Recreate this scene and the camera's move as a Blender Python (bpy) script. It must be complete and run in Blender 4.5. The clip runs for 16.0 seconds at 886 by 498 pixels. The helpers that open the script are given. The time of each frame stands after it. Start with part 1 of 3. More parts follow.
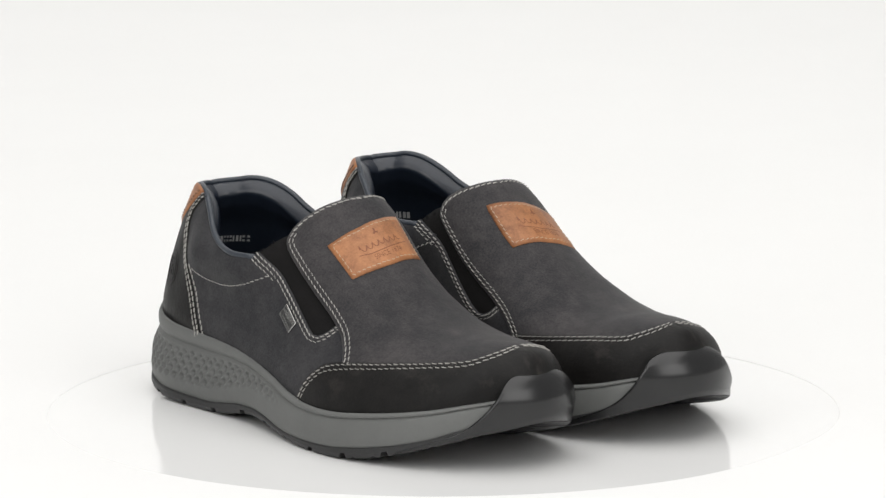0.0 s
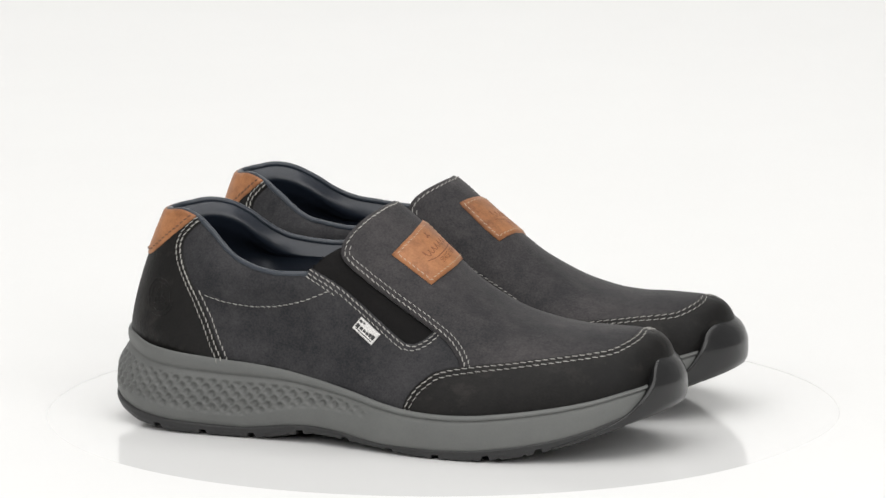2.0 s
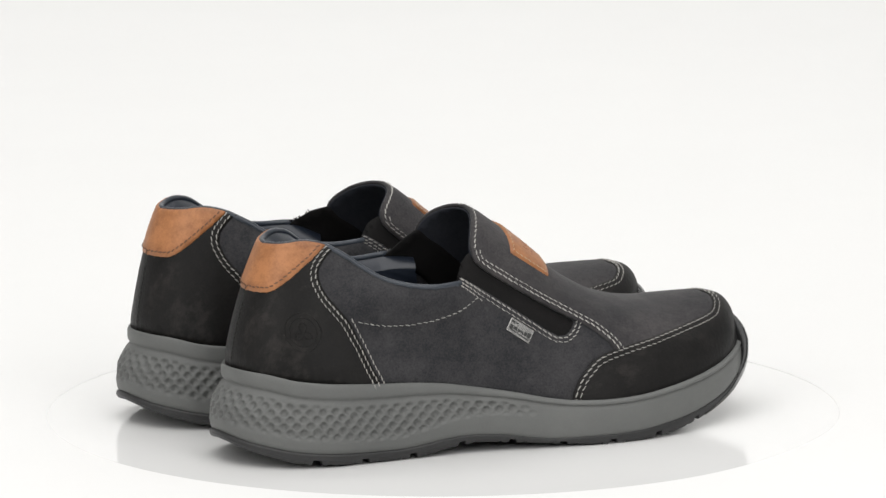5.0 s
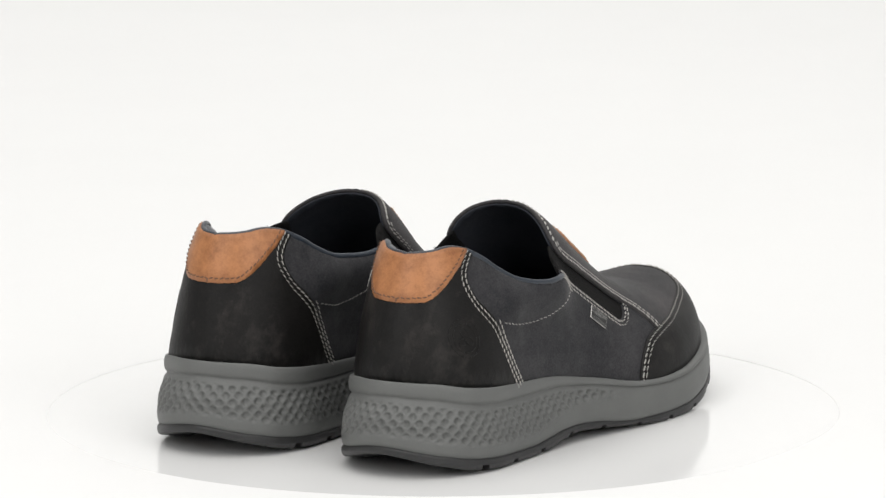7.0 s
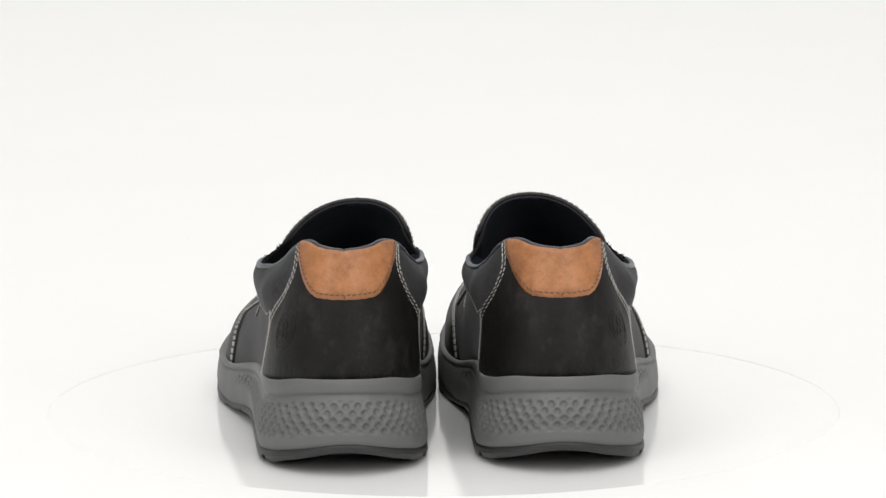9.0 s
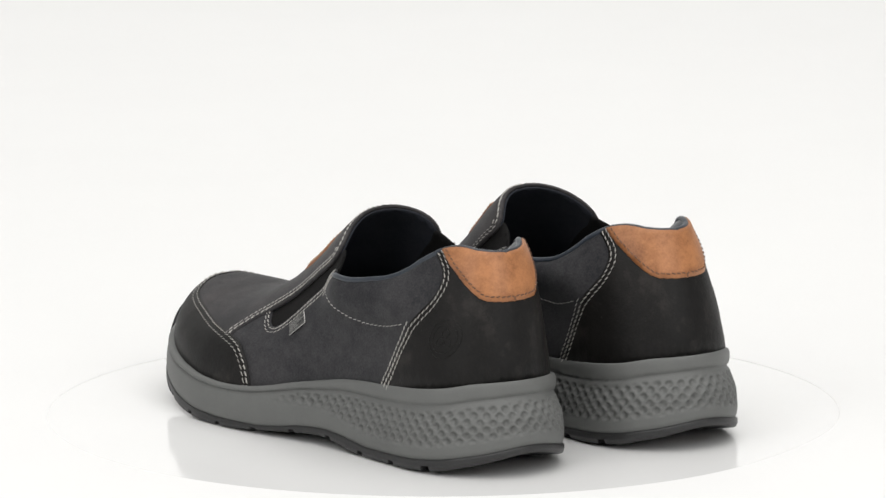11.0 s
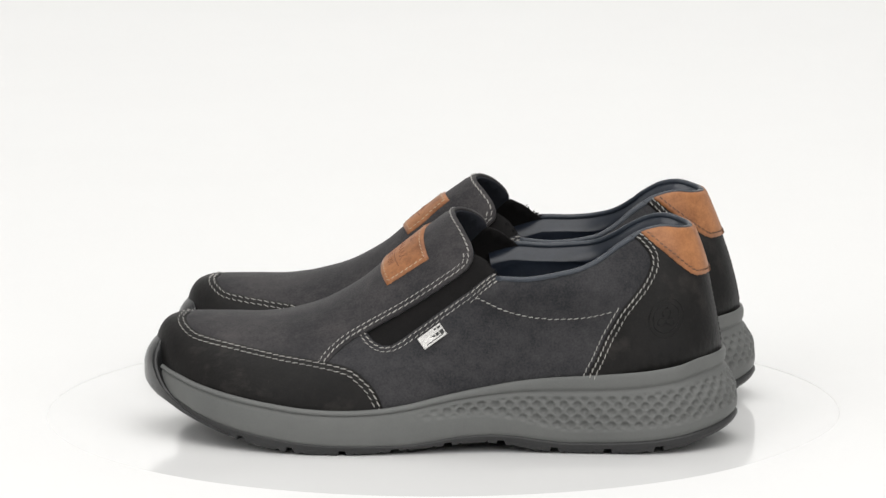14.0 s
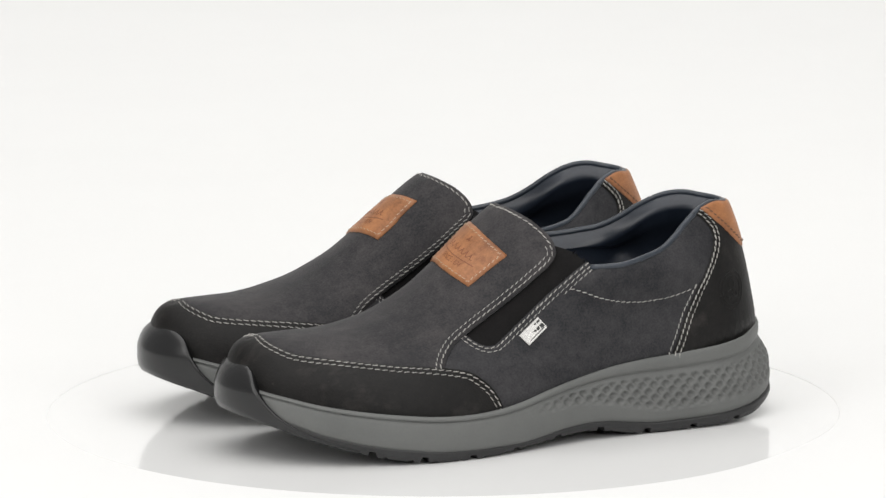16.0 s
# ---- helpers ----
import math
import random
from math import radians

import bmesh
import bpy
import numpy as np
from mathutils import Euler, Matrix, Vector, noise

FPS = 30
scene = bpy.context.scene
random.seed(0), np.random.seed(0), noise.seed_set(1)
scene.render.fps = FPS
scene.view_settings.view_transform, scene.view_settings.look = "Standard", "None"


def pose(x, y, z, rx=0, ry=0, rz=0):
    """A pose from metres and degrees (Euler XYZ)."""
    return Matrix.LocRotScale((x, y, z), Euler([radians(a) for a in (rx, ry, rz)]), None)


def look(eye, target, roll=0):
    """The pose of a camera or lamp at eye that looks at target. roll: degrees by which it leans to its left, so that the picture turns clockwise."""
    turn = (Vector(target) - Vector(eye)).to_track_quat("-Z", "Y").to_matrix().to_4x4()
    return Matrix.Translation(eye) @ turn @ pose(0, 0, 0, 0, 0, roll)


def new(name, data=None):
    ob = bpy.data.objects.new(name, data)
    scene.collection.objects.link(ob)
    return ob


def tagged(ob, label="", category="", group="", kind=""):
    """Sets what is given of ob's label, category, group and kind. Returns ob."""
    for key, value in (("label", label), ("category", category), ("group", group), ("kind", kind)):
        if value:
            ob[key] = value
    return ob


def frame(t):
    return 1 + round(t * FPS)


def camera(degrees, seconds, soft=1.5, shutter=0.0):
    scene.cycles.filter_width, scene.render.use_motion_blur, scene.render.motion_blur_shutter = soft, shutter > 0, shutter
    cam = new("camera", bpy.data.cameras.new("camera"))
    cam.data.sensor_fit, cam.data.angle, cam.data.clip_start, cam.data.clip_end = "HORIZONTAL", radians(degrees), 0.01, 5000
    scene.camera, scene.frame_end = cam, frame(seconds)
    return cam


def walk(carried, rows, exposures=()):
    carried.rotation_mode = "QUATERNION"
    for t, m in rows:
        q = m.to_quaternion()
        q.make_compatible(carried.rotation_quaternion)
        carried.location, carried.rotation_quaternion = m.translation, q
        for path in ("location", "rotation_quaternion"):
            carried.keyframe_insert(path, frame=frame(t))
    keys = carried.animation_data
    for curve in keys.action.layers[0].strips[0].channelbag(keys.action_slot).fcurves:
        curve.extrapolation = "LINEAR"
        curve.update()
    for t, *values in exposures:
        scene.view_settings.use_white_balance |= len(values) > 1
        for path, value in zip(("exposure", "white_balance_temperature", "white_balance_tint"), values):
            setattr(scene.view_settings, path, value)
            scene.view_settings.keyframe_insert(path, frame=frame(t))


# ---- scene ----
from mathutils.geometry import delaunay_2d_cdt

# camera: fixed on its stand, a long lens that looks down at the turntable
cam = camera(7.0, 16.0)
EYE = pose(0.0, -3.6729, 0.7709, 90 - 10.575, 0, -0.0033) @ pose(0, 0, 0, 0, 0, -0.2525)
walk(cam, [(0, EYE), (16, EYE)], exposures=[(0, 0.0), (16, 0.0)])

# turntable angle in degrees at t seconds
OMEGA, PHASE = 16.07, -52.2

# ---- light: a white studio sweep under softboxes ----
# even white fill from all round, added to lift the shadows under the shoes
world = bpy.data.worlds.new("ambient_fill")
scene.world = world
world.use_nodes = True
world.node_tree.nodes["Background"].inputs[0].default_value = (1.0, 1.0, 0.985, 1)
world.node_tree.nodes["Background"].inputs[1].default_value = 0.40


def softbox_lamp(name, eye, target, sx, sy, watts, colour=(1, 0.987, 0.972)):
    data = bpy.data.lights.new(name, "AREA")
    data.shape, data.size, data.size_y, data.energy, data.color = "RECTANGLE", sx, sy, watts, colour
    ob = new(name, data)
    ob.matrix_world = look(eye, target)
    return ob


softbox_lamp("overhead_softbox", (0.0, -0.6, 1.9), (0.0, 0.0, 0.0), 2.6, 2.3, 33.0)
softbox_lamp("left_softbox", (-1.5, -1.9, 1.25), (0.0, 0.0, 0.08), 1.3, 1.3, 13.5)
softbox_lamp("right_softbox", (1.3, -2.1, 1.25), (0.0, 0.0, 0.08), 1.8, 1.3, 18.0)
# unseen fill, added to bring the backdrop up to white
softbox_lamp("backdrop_lamp", (0.0, 1.0, 2.6), (0.0, 3.0, 0.9), 3.0, 0.8, 39)


# ---- materials ----
def base_mat(name):
    m = bpy.data.materials.new(name)
    m.use_nodes = True
    nt = m.node_tree
    return m, nt, nt.nodes["Principled BSDF"]


def noise_node(nt, scale, detail=4.0, rough=0.55, stretch=None):
    tc = nt.nodes.new("ShaderNodeTexCoord")
    mp = nt.nodes.new("ShaderNodeMapping")
    if stretch:
        mp.inputs["Scale"].default_value = stretch
    nt.links.new(tc.outputs["Object"], mp.inputs["Vector"])
    n = nt.nodes.new("ShaderNodeTexNoise")
    n.inputs["Scale"].default_value = scale
    n.inputs["Detail"].default_value = detail
    n.inputs["Roughness"].default_value = rough
    nt.links.new(mp.outputs["Vector"], n.inputs["Vector"])
    return n


def ramp(nt, src, stops):
    r = nt.nodes.new("ShaderNodeValToRGB")
    els = r.color_ramp.elements
    for i, (p, c) in enumerate(stops):
        e = els[i] if i < 2 else els.new(p)
        e.position = p
        e.color = (*c, 1)
    nt.links.new(src, r.inputs["Fac"])
    return r


def surface(name, dark, light, rough, big=18.0, fine=900.0, bump=0.25, bump_dist=0.0003, spec=0.5, metal=0.0,
            sheen=0.0, coat=0.0, coat_rough=0.2, rough_var=0.12, lo=0.35, hi=0.68, fine_mix=0.35, scuff_or_sheen=None, pebble=0.0):
    """Two scales of variation: blotches and fine grain, with a fine relief."""
    m, nt, b = base_mat(name)
    n1 = noise_node(nt, big, 5.0, 0.6)
    n2 = noise_node(nt, fine, 3.0, 0.6)
    n3 = noise_node(nt, big * 7.0, 4.0, 0.65)
    mid = nt.nodes.new("ShaderNodeMath")
    mid.operation = "MULTIPLY_ADD"
    mid.inputs[1].default_value = 0.35
    half = nt.nodes.new("ShaderNodeMath")
    half.operation = "MULTIPLY"
    half.inputs[1].default_value = 0.65
    nt.links.new(n1.outputs["Fac"], half.inputs[0])
    nt.links.new(n3.outputs["Fac"], mid.inputs[0])
    nt.links.new(half.outputs[0], mid.inputs[2])
    mix = nt.nodes.new("ShaderNodeMath")
    mix.operation = "MULTIPLY_ADD"
    mix.inputs[1].default_value = fine_mix
    nt.links.new(n2.outputs["Fac"], mix.inputs[0])
    sc = nt.nodes.new("ShaderNodeMath")
    sc.operation = "MULTIPLY"
    sc.inputs[1].default_value = 1.0 - fine_mix
    nt.links.new(mid.outputs[0], sc.inputs[0])
    nt.links.new(sc.outputs[0], mix.inputs[2])
    r = ramp(nt, mix.outputs[0], [(lo, dark), (hi, light)])
    if scuff_or_sheen:
        # rubbed patches and fine pale specks; on black nubuck also painted cloudy highlights
        colour, amount = scuff_or_sheen
        last = r.outputs["Color"]
        for scale, detail, stretch, a, z, share in ((34.0, 8.0, (1.0, 2.2, 1.4), 0.54, 0.74, amount), (330.0, 2.0, None, 0.70, 0.78, 0.75 * amount)):
            sn = noise_node(nt, scale, detail, 0.72, stretch)
            mask = nt.nodes.new("ShaderNodeMapRange")
            mask.inputs["From Min"].default_value, mask.inputs["From Max"].default_value = a, z
            mask.inputs["To Max"].default_value = share
            nt.links.new(sn.outputs["Fac"], mask.inputs["Value"])
            mx = nt.nodes.new("ShaderNodeMix")
            mx.data_type = "RGBA"
            nt.links.new(mask.outputs["Result"], mx.inputs["Factor"])
            nt.links.new(last, mx.inputs[6])
            mx.inputs[7].default_value = (*colour, 1)
            last = mx.outputs[2]
        nt.links.new(last, b.inputs["Base Color"])
    else:
        nt.links.new(r.outputs["Color"], b.inputs["Base Color"])
    rr = nt.nodes.new("ShaderNodeMath")
    rr.operation = "MULTIPLY_ADD"
    rr.inputs[1].default_value = rough_var
    rr.inputs[2].default_value = rough - rough_var / 2
    nt.links.new(n1.outputs["Fac"], rr.inputs[0])
    nt.links.new(rr.outputs[0], b.inputs["Roughness"])
    if bump:
        bp = nt.nodes.new("ShaderNodeBump")
        bp.inputs["Strength"].default_value = bump
        bp.inputs["Distance"].default_value = bump_dist
        if pebble:
            # small grain cells and shallow creases of the hide
            cells = nt.nodes.new("ShaderNodeTexVoronoi")
            cells.inputs["Scale"].default_value = 520.0
            nt.links.new(n2.inputs["Vector"].links[0].from_socket, cells.inputs["Vector"])
            crease = noise_node(nt, 120.0, 4.0, 0.6, (1.0, 0.6, 1.6))
            add = nt.nodes.new("ShaderNodeMath")
            add.operation = "MULTIPLY_ADD"
            add.inputs[1].default_value = pebble
            nt.links.new(cells.outputs["Distance"], add.inputs[0])
            nt.links.new(n2.outputs["Fac"], add.inputs[2])
            more = nt.nodes.new("ShaderNodeMath")
            more.operation = "MULTIPLY_ADD"
            more.inputs[1].default_value = 1.6 * pebble
            nt.links.new(crease.outputs["Fac"], more.inputs[0])
            nt.links.new(add.outputs[0], more.inputs[2])
            nt.links.new(more.outputs[0], bp.inputs["Height"])
        else:
            nt.links.new(n2.outputs["Fac"], bp.inputs["Height"])
        nt.links.new(bp.outputs["Normal"], b.inputs["Normal"])
    b.inputs["Specular IOR Level"].default_value = spec
    b.inputs["Metallic"].default_value = metal
    b.inputs["Sheen Weight"].default_value = sheen
    b.inputs["Sheen Roughness"].default_value = 0.4
    b.inputs["Coat Weight"].default_value = coat
    b.inputs["Coat Roughness"].default_value = coat_rough
    return m


NUBUCK = surface("charcoal_nubuck", (0.0150, 0.0145, 0.0165), (0.050, 0.0455, 0.0465), 0.72, 22, 1000, 0.45, 0.0003, 0.3, sheen=0.08, lo=0.41, hi=0.60, fine_mix=0.34, scuff_or_sheen=((0.088, 0.078, 0.076), 0.36))
# same hide as the vamp; the upright sides' cooler shade is put into its colour
SIDE_SHADED_NUBUCK = surface("side_shaded_nubuck", (0.0125, 0.0129, 0.0154), (0.0410, 0.0396, 0.0420), 0.70, 24, 1000, 0.45, 0.0003, 0.26, sheen=0.06, lo=0.41, hi=0.61, fine_mix=0.34, scuff_or_sheen=((0.074, 0.070, 0.072), 0.36))
BLACK_NUBUCK = surface("black_nubuck", (0.0036, 0.0033, 0.0031), (0.0098, 0.0088, 0.0083), 0.50, 30, 900, 0.45, 0.0003, 0.22, lo=0.42, hi=0.62, fine_mix=0.3, rough_var=0.2, scuff_or_sheen=((0.042, 0.037, 0.034), 0.6), pebble=0.4)
TAN = surface("tan_leather", (0.180, 0.067, 0.0245), (0.405, 0.170, 0.066), 0.44, 26, 900, 0.25, 0.0002, 0.42, lo=0.40, hi=0.60, fine_mix=0.18)
TAN_DARK = surface("pressed_tan_leather", (0.135, 0.044, 0.017), (0.22, 0.073, 0.028), 0.5, 60, 1100, 0.2, 0.0002, 0.4)
MIDSOLE = surface("grey_foam_rubber", (0.099, 0.102, 0.099), (0.132, 0.135, 0.130), 0.52, 14, 1600, 0.12, 0.0002, 0.45)
OUTSOLE = surface("black_rubber", (0.011, 0.011, 0.0115), (0.024, 0.024, 0.0245), 0.46, 30, 900, 0.25, 0.0003, 0.5)
BUMPER = surface("satin_black_rubber", (0.0060, 0.0060, 0.0065), (0.0115, 0.0115, 0.012), 0.25, 20, 1400, 0.08, 0.0002, 0.55)
LINING = surface("navy_lining_leather", (0.0065, 0.0096, 0.0165), (0.0155, 0.0212, 0.033), 0.33, 40, 700, 0.2, 0.0002, 0.55)
PIPING = surface("navy_edge_leather", (0.017, 0.023, 0.032), (0.038, 0.046, 0.060), 0.34, 40, 900, 0.3, 0.0002, 0.5)
GORE = surface("black_elastic", (0.004, 0.004, 0.004), (0.011, 0.010, 0.010), 0.85, 60, 1800, 0.6, 0.0003, 0.15)
THREAD = surface("grey_thread", (0.29, 0.28, 0.262), (0.48, 0.465, 0.435), 0.7, 200, 3000, 0.3, 0.0002, 0.2)
TAN_THREAD = surface("tan_thread", (0.34, 0.25, 0.17), (0.50, 0.39, 0.28), 0.7, 200, 3000, 0.3, 0.0002, 0.2)
TEXTILE = surface("navy_textile_lining", (0.016, 0.018, 0.024), (0.036, 0.038, 0.046), 0.85, 50, 1500, 0.5, 0.0003, 0.15)
BROWN_THREAD = surface("brown_thread", (0.115, 0.062, 0.040), (0.20, 0.115, 0.078), 0.7, 200, 3000, 0.3, 0.0002, 0.2)
DARK_THREAD = surface("black_thread", (0.006, 0.006, 0.006), (0.014, 0.013, 0.013), 0.7, 200, 3000, 0.3, 0.0002, 0.2)
STEEL = surface("brushed_steel", (0.24, 0.237, 0.23), (0.35, 0.345, 0.335), 0.22, 90, 900, 0.15, 0.0001, 0.5, metal=1.0)
INK = surface("black_enamel", (0.012, 0.012, 0.012), (0.02, 0.02, 0.02), 0.45, 90, 900, 0.0)
SOCK = surface("dark_insole_textile", (0.010, 0.011, 0.014), (0.022, 0.023, 0.027), 0.85, 40, 1300, 0.5, 0.0003, 0.2)
PRINT = surface("pale_print", (0.30, 0.30, 0.30), (0.5, 0.5, 0.5), 0.6, 90, 900, 0.0)
DISC = surface("white_acrylic", (0.815, 0.815, 0.810), (0.835, 0.835, 0.830), 0.10, 3, 300, 0.0, rough_var=0.04, spec=0.38)
SWEEP = surface("white_sweep_paper", (0.782, 0.782, 0.776), (0.807, 0.807, 0.80), 0.75, 1.5, 400, 0.05, 0.0002, 0.2)


# ---- curve helpers ----
def pchip(xs, ys, flat=False):
    """A smooth curve through a few points that does not overshoot."""
    xs, ys = np.array(xs, float), np.array(ys, float)
    h, d = np.diff(xs), np.diff(ys) / np.diff(xs)
    m = np.zeros(len(xs))
    for i in range(1, len(xs) - 1):
        if d[i - 1] * d[i] > 0:
            w1, w2 = 2 * h[i] + h[i - 1], h[i] + 2 * h[i - 1]
            m[i] = (w1 + w2) / (w1 / d[i - 1] + w2 / d[i])
    if not flat:
        m[0], m[-1] = d[0], d[-1]

    def f(x):
        x = np.clip(np.asarray(x, float), xs[0], xs[-1])
        k = np.clip(np.searchsorted(xs, x) - 1, 0, len(xs) - 2)
        u = (x - xs[k]) / h[k]
        return ((1 + 2 * u) * (1 - u) ** 2 * ys[k] + u * (1 - u) ** 2 * h[k] * m[k]
                + u * u * (3 - 2 * u) * ys[k + 1] + u * u * (u - 1) * h[k] * m[k + 1])
    return f


def spline(pts, step=0.25):
    """Catmull-Rom through the points, finely sampled."""
    p = np.array(pts, float)
    if len(p) == 2:
        return np.array([p[0] + (p[1] - p[0]) * k for k in np.linspace(0, 1, 24)])
    e = np.vstack([2 * p[0] - p[1], p, 2 * p[-1] - p[-2]])
    out = []
    for i in range(1, len(e) - 2):
        for u in np.arange(0, 1, step / 3):
            a, b, c, d = e[i - 1], e[i], e[i + 1], e[i + 2]
            out.append(0.5 * (2 * b + (c - a) * u + (2 * a - 5 * b + 4 * c - d) * u * u + (3 * b - a - 3 * c + d) * u ** 3))
    out.append(p[-1])
    return np.array(out)


def resample(path, gap):
    path = np.asarray(path, float)
    L = np.concatenate([[0], np.cumsum(np.linalg.norm(np.diff(path, axis=0), axis=1))])
    n = max(2, int(round(L[-1] / gap)) + 1)
    s = np.linspace(0, L[-1], n)
    return np.stack([np.interp(s, L, path[:, k]) for k in range(path.shape[1])], 1)


def smoothstep(a, b, x):
    u = np.clip((np.asarray(x, float) - a) / (b - a), 0, 1)
    return u * u * (3 - 2 * u)


# ---- the shape of the shoe's upper, in millimetres before scaling: x to the toe, y to the outer side, z up ----
K = 0.000956
XA, XB = -155.3, 146.5


def q_of(x):
    return np.arccos(np.clip(-(2 * (np.asarray(x, float) - XA) / (XB - XA) - 1), -1, 1)) / math.pi


def x_of(q):
    return XA + (XB - XA) * (1 - np.cos(math.pi * np.asarray(q, float))) / 2


def over_q(table):
    """Widths fall to nothing at the ends; everything else levels out there, so that both sides meet smoothly."""
    return pchip(q_of([a for a, b in table]), [b for a, b in table], table[0][1] != 0 or table[-1][1] != 0)


W_OUT = over_q([(-155.3, 0), (-151, 17), (-139, 30.5), (-125, 37.6), (-107, 41), (-92, 41.5), (-56, 43), (-32, 45.5), (-15, 48.5), (5, 53),
                (20, 55.5), (41, 57.8), (59, 57.2), (80, 53.8), (101, 47.4), (117, 40), (131, 30.2), (140.5, 18.5), (146.5, 0)])
W_IN = over_q([(-155.3, 0), (-151, 16), (-139, 29), (-125, 36.4), (-107, 40), (-92, 40), (-56, 39.5), (-32, 39.5), (-15, 40.5), (5, 43.2),
               (20, 45.5), (41, 48.8), (59, 50), (80, 49), (101, 45), (117, 39), (131, 29.8), (140.5, 18.5), (146.5, 0)])
Z_BASE = over_q([(-155.3, 47.0), (-150, 45.7), (-136, 42.8), (-121, 41.0), (-103, 39.4), (-88, 38.2), (-74, 37.4), (-56, 35.6), (-32, 31.2), (-15, 27.8), (5, 23.3), (20, 21.3),
                 (41, 20.6), (59, 21.4), (80, 23.5), (101, 26.2), (117, 28.9), (137, 33.6), (146.5, 36)])
Z_TOP = over_q([(-155.3, 131), (-90, 130), (-50, 128), (-26, 124.5), (-12, 120.6), (-0.3, 113), (8.7, 106.2), (23, 94.5), (36, 83.2), (48, 75.5), (58, 70.3), (68, 66.8),
                (84, 63), (99, 61.5), (114, 61.5), (131, 61.6), (146.5, 60)])
X_LEAN = over_q([(-155.3, 28), (-141, 24), (-111, 12), (-60, 0), (70, 0), (114, -4), (146.5, -10)])
ROUND_OUT = over_q([(-155.3, 3.4), (-110, 3.3), (-80, 2.6), (-42, 2.4), (-25, 2.25), (-5, 2.0), (22, 1.8), (50, 2.0), (90, 2.25), (146.5, 2.5)])
ROUND_IN = over_q([(-155.3, 3.4), (-110, 3.3), (-80, 2.6), (-42, 2.6), (-25, 2.65), (-5, 2.15), (22, 1.8), (50, 2.0), (90, 2.25), (146.5, 2.5)])
TAPER = over_q([(-155.3, 0.37), (-125, 0.36), (-108, 0.30), (-85, 0.2), (-50, 0.0), (146.5, 0.0)])
TOE_IN = over_q([(-155.3, 0), (-60, -3.5), (-25, -8.5), (-5, -9.2), (20, -7.4), (70, -4), (146.5, -4)])
BASE_IN = over_q([(-155.3, 0), (60, 0), (146.5, -4)])


def upper(q, v, side):
    """A point of the upper: q from heel to toe, v from the sole's edge to the middle of the top; side 1 outer, -1 inner."""
    q, v = np.asarray(q, float), np.clip(np.asarray(v, float), 0, 1)
    n = np.where(side > 0, ROUND_OUT(q), ROUND_IN(q))
    phi = v * math.pi / 2
    c, h = np.cos(phi).clip(0, 1) ** (2 / n), np.sin(phi).clip(0, 1) ** (2 / n)
    lean = X_LEAN(q)
    x = x_of(q) + lean * np.where(lean < 0, 1 - np.sqrt(np.clip(1 - h ** 3, 0, 1)), h ** 1.5)
    z = Z_BASE(q) + (Z_TOP(q) - Z_BASE(q)) * h
    w = np.where(side > 0, W_OUT(q), W_IN(q)) * c * (1 - TAPER(q) * np.where(side > 0, 1.0, 0.5) * h)
    pad = smoothstep(-118, -90, x) * (1 - smoothstep(-48, -20, x)) * np.exp(-((z - 86) / 13.0) ** 2)
    w = w + pad * np.where(side > 0, 8.5, 8.5)
    return np.stack([x, BASE_IN(q) + (TOE_IN(q) - BASE_IN(q)) * h + side * w, z], -1)


def upper_normal(q, v, side):
    q, v = np.asarray(q, float), np.asarray(v, float)
    e = 0.006
    a = upper(np.clip(q + e, 0, 1), v, side) - upper(np.clip(q - e, 0, 1), v, side)
    b = upper(q, np.clip(v + e, 0.004, 0.996), side) - upper(q, np.clip(v - e, 0.004, 0.996), side)
    n = np.cross(a, b) * -side
    seam = (q < 1e-4) | (q > 1 - 1e-4) | (v > 1 - 1e-4)
    n[..., 1] = np.where(seam, 0, n[..., 1])
    n = n / np.maximum(np.linalg.norm(n, axis=-1, keepdims=True), 1e-9)
    return n


def upper_at(q, v, side, off):
    return upper(q, v, side) + upper_normal(q, v, side) * np.asarray(off, float)[..., None]


GQ, GV = np.meshgrid(np.linspace(0, 1, 500), np.linspace(0, 1, 260), indexing="ij")
GRID = {s: upper(GQ, GV, s) for s in (1, -1)}


def find_xz(pts, side=1):
    """(q, v) of points given by x and z on one side."""
    g, out = GRID[side], []
    for x, z in pts:
        d = (g[..., 0] - x) ** 2 + (g[..., 2] - z) ** 2
        k = np.unravel_index(np.argmin(d), d.shape)
        out.append((GQ[k], GV[k]))
    return np.array(out)


def find_xy(x, y):
    """(q, v, side) of a point of the top seen from above."""
    best = None
    for side in (1, -1):
        g = GRID[side]
        d = (g[..., 0] - x) ** 2 + (g[..., 1] - y) ** 2 + np.where(GV < 0.3, 1e4, 0)
        k = np.unravel_index(np.argmin(d), d.shape)
        if best is None or d[k] < best[0]:
            best = (d[k], GQ[k], GV[k], side)
    return best[1:]


# ---- mesh helpers ----
def finish(bm, name, material, parent, label="", smooth=True):
    me = bpy.data.meshes.new(name)
    for f in bm.faces:
        f.smooth = smooth
    bm.to_mesh(me)
    bm.free()
    me.materials.append(material)
    ob = new(name, me)
    ob.parent = parent
    if label:
        ob["label"] = label
    return ob


def put(p, side_sign):
    return Vector((p[0] * K, p[1] * K * side_sign, p[2] * K))


def part(name, bm, material, parent, label=""):
    return finish(bm, name, material, parent, label)


def inside(poly, p):
    x, y = p
    r = False
    j = len(poly) - 1
    for i in range(len(poly)):
        if (poly[i][1] > y) != (poly[j][1] > y) and x < (poly[j][0] - poly[i][0]) * (y - poly[i][1]) / (poly[j][1] - poly[i][1]) + poly[i][0]:
            r = not r
        j = i
    return r


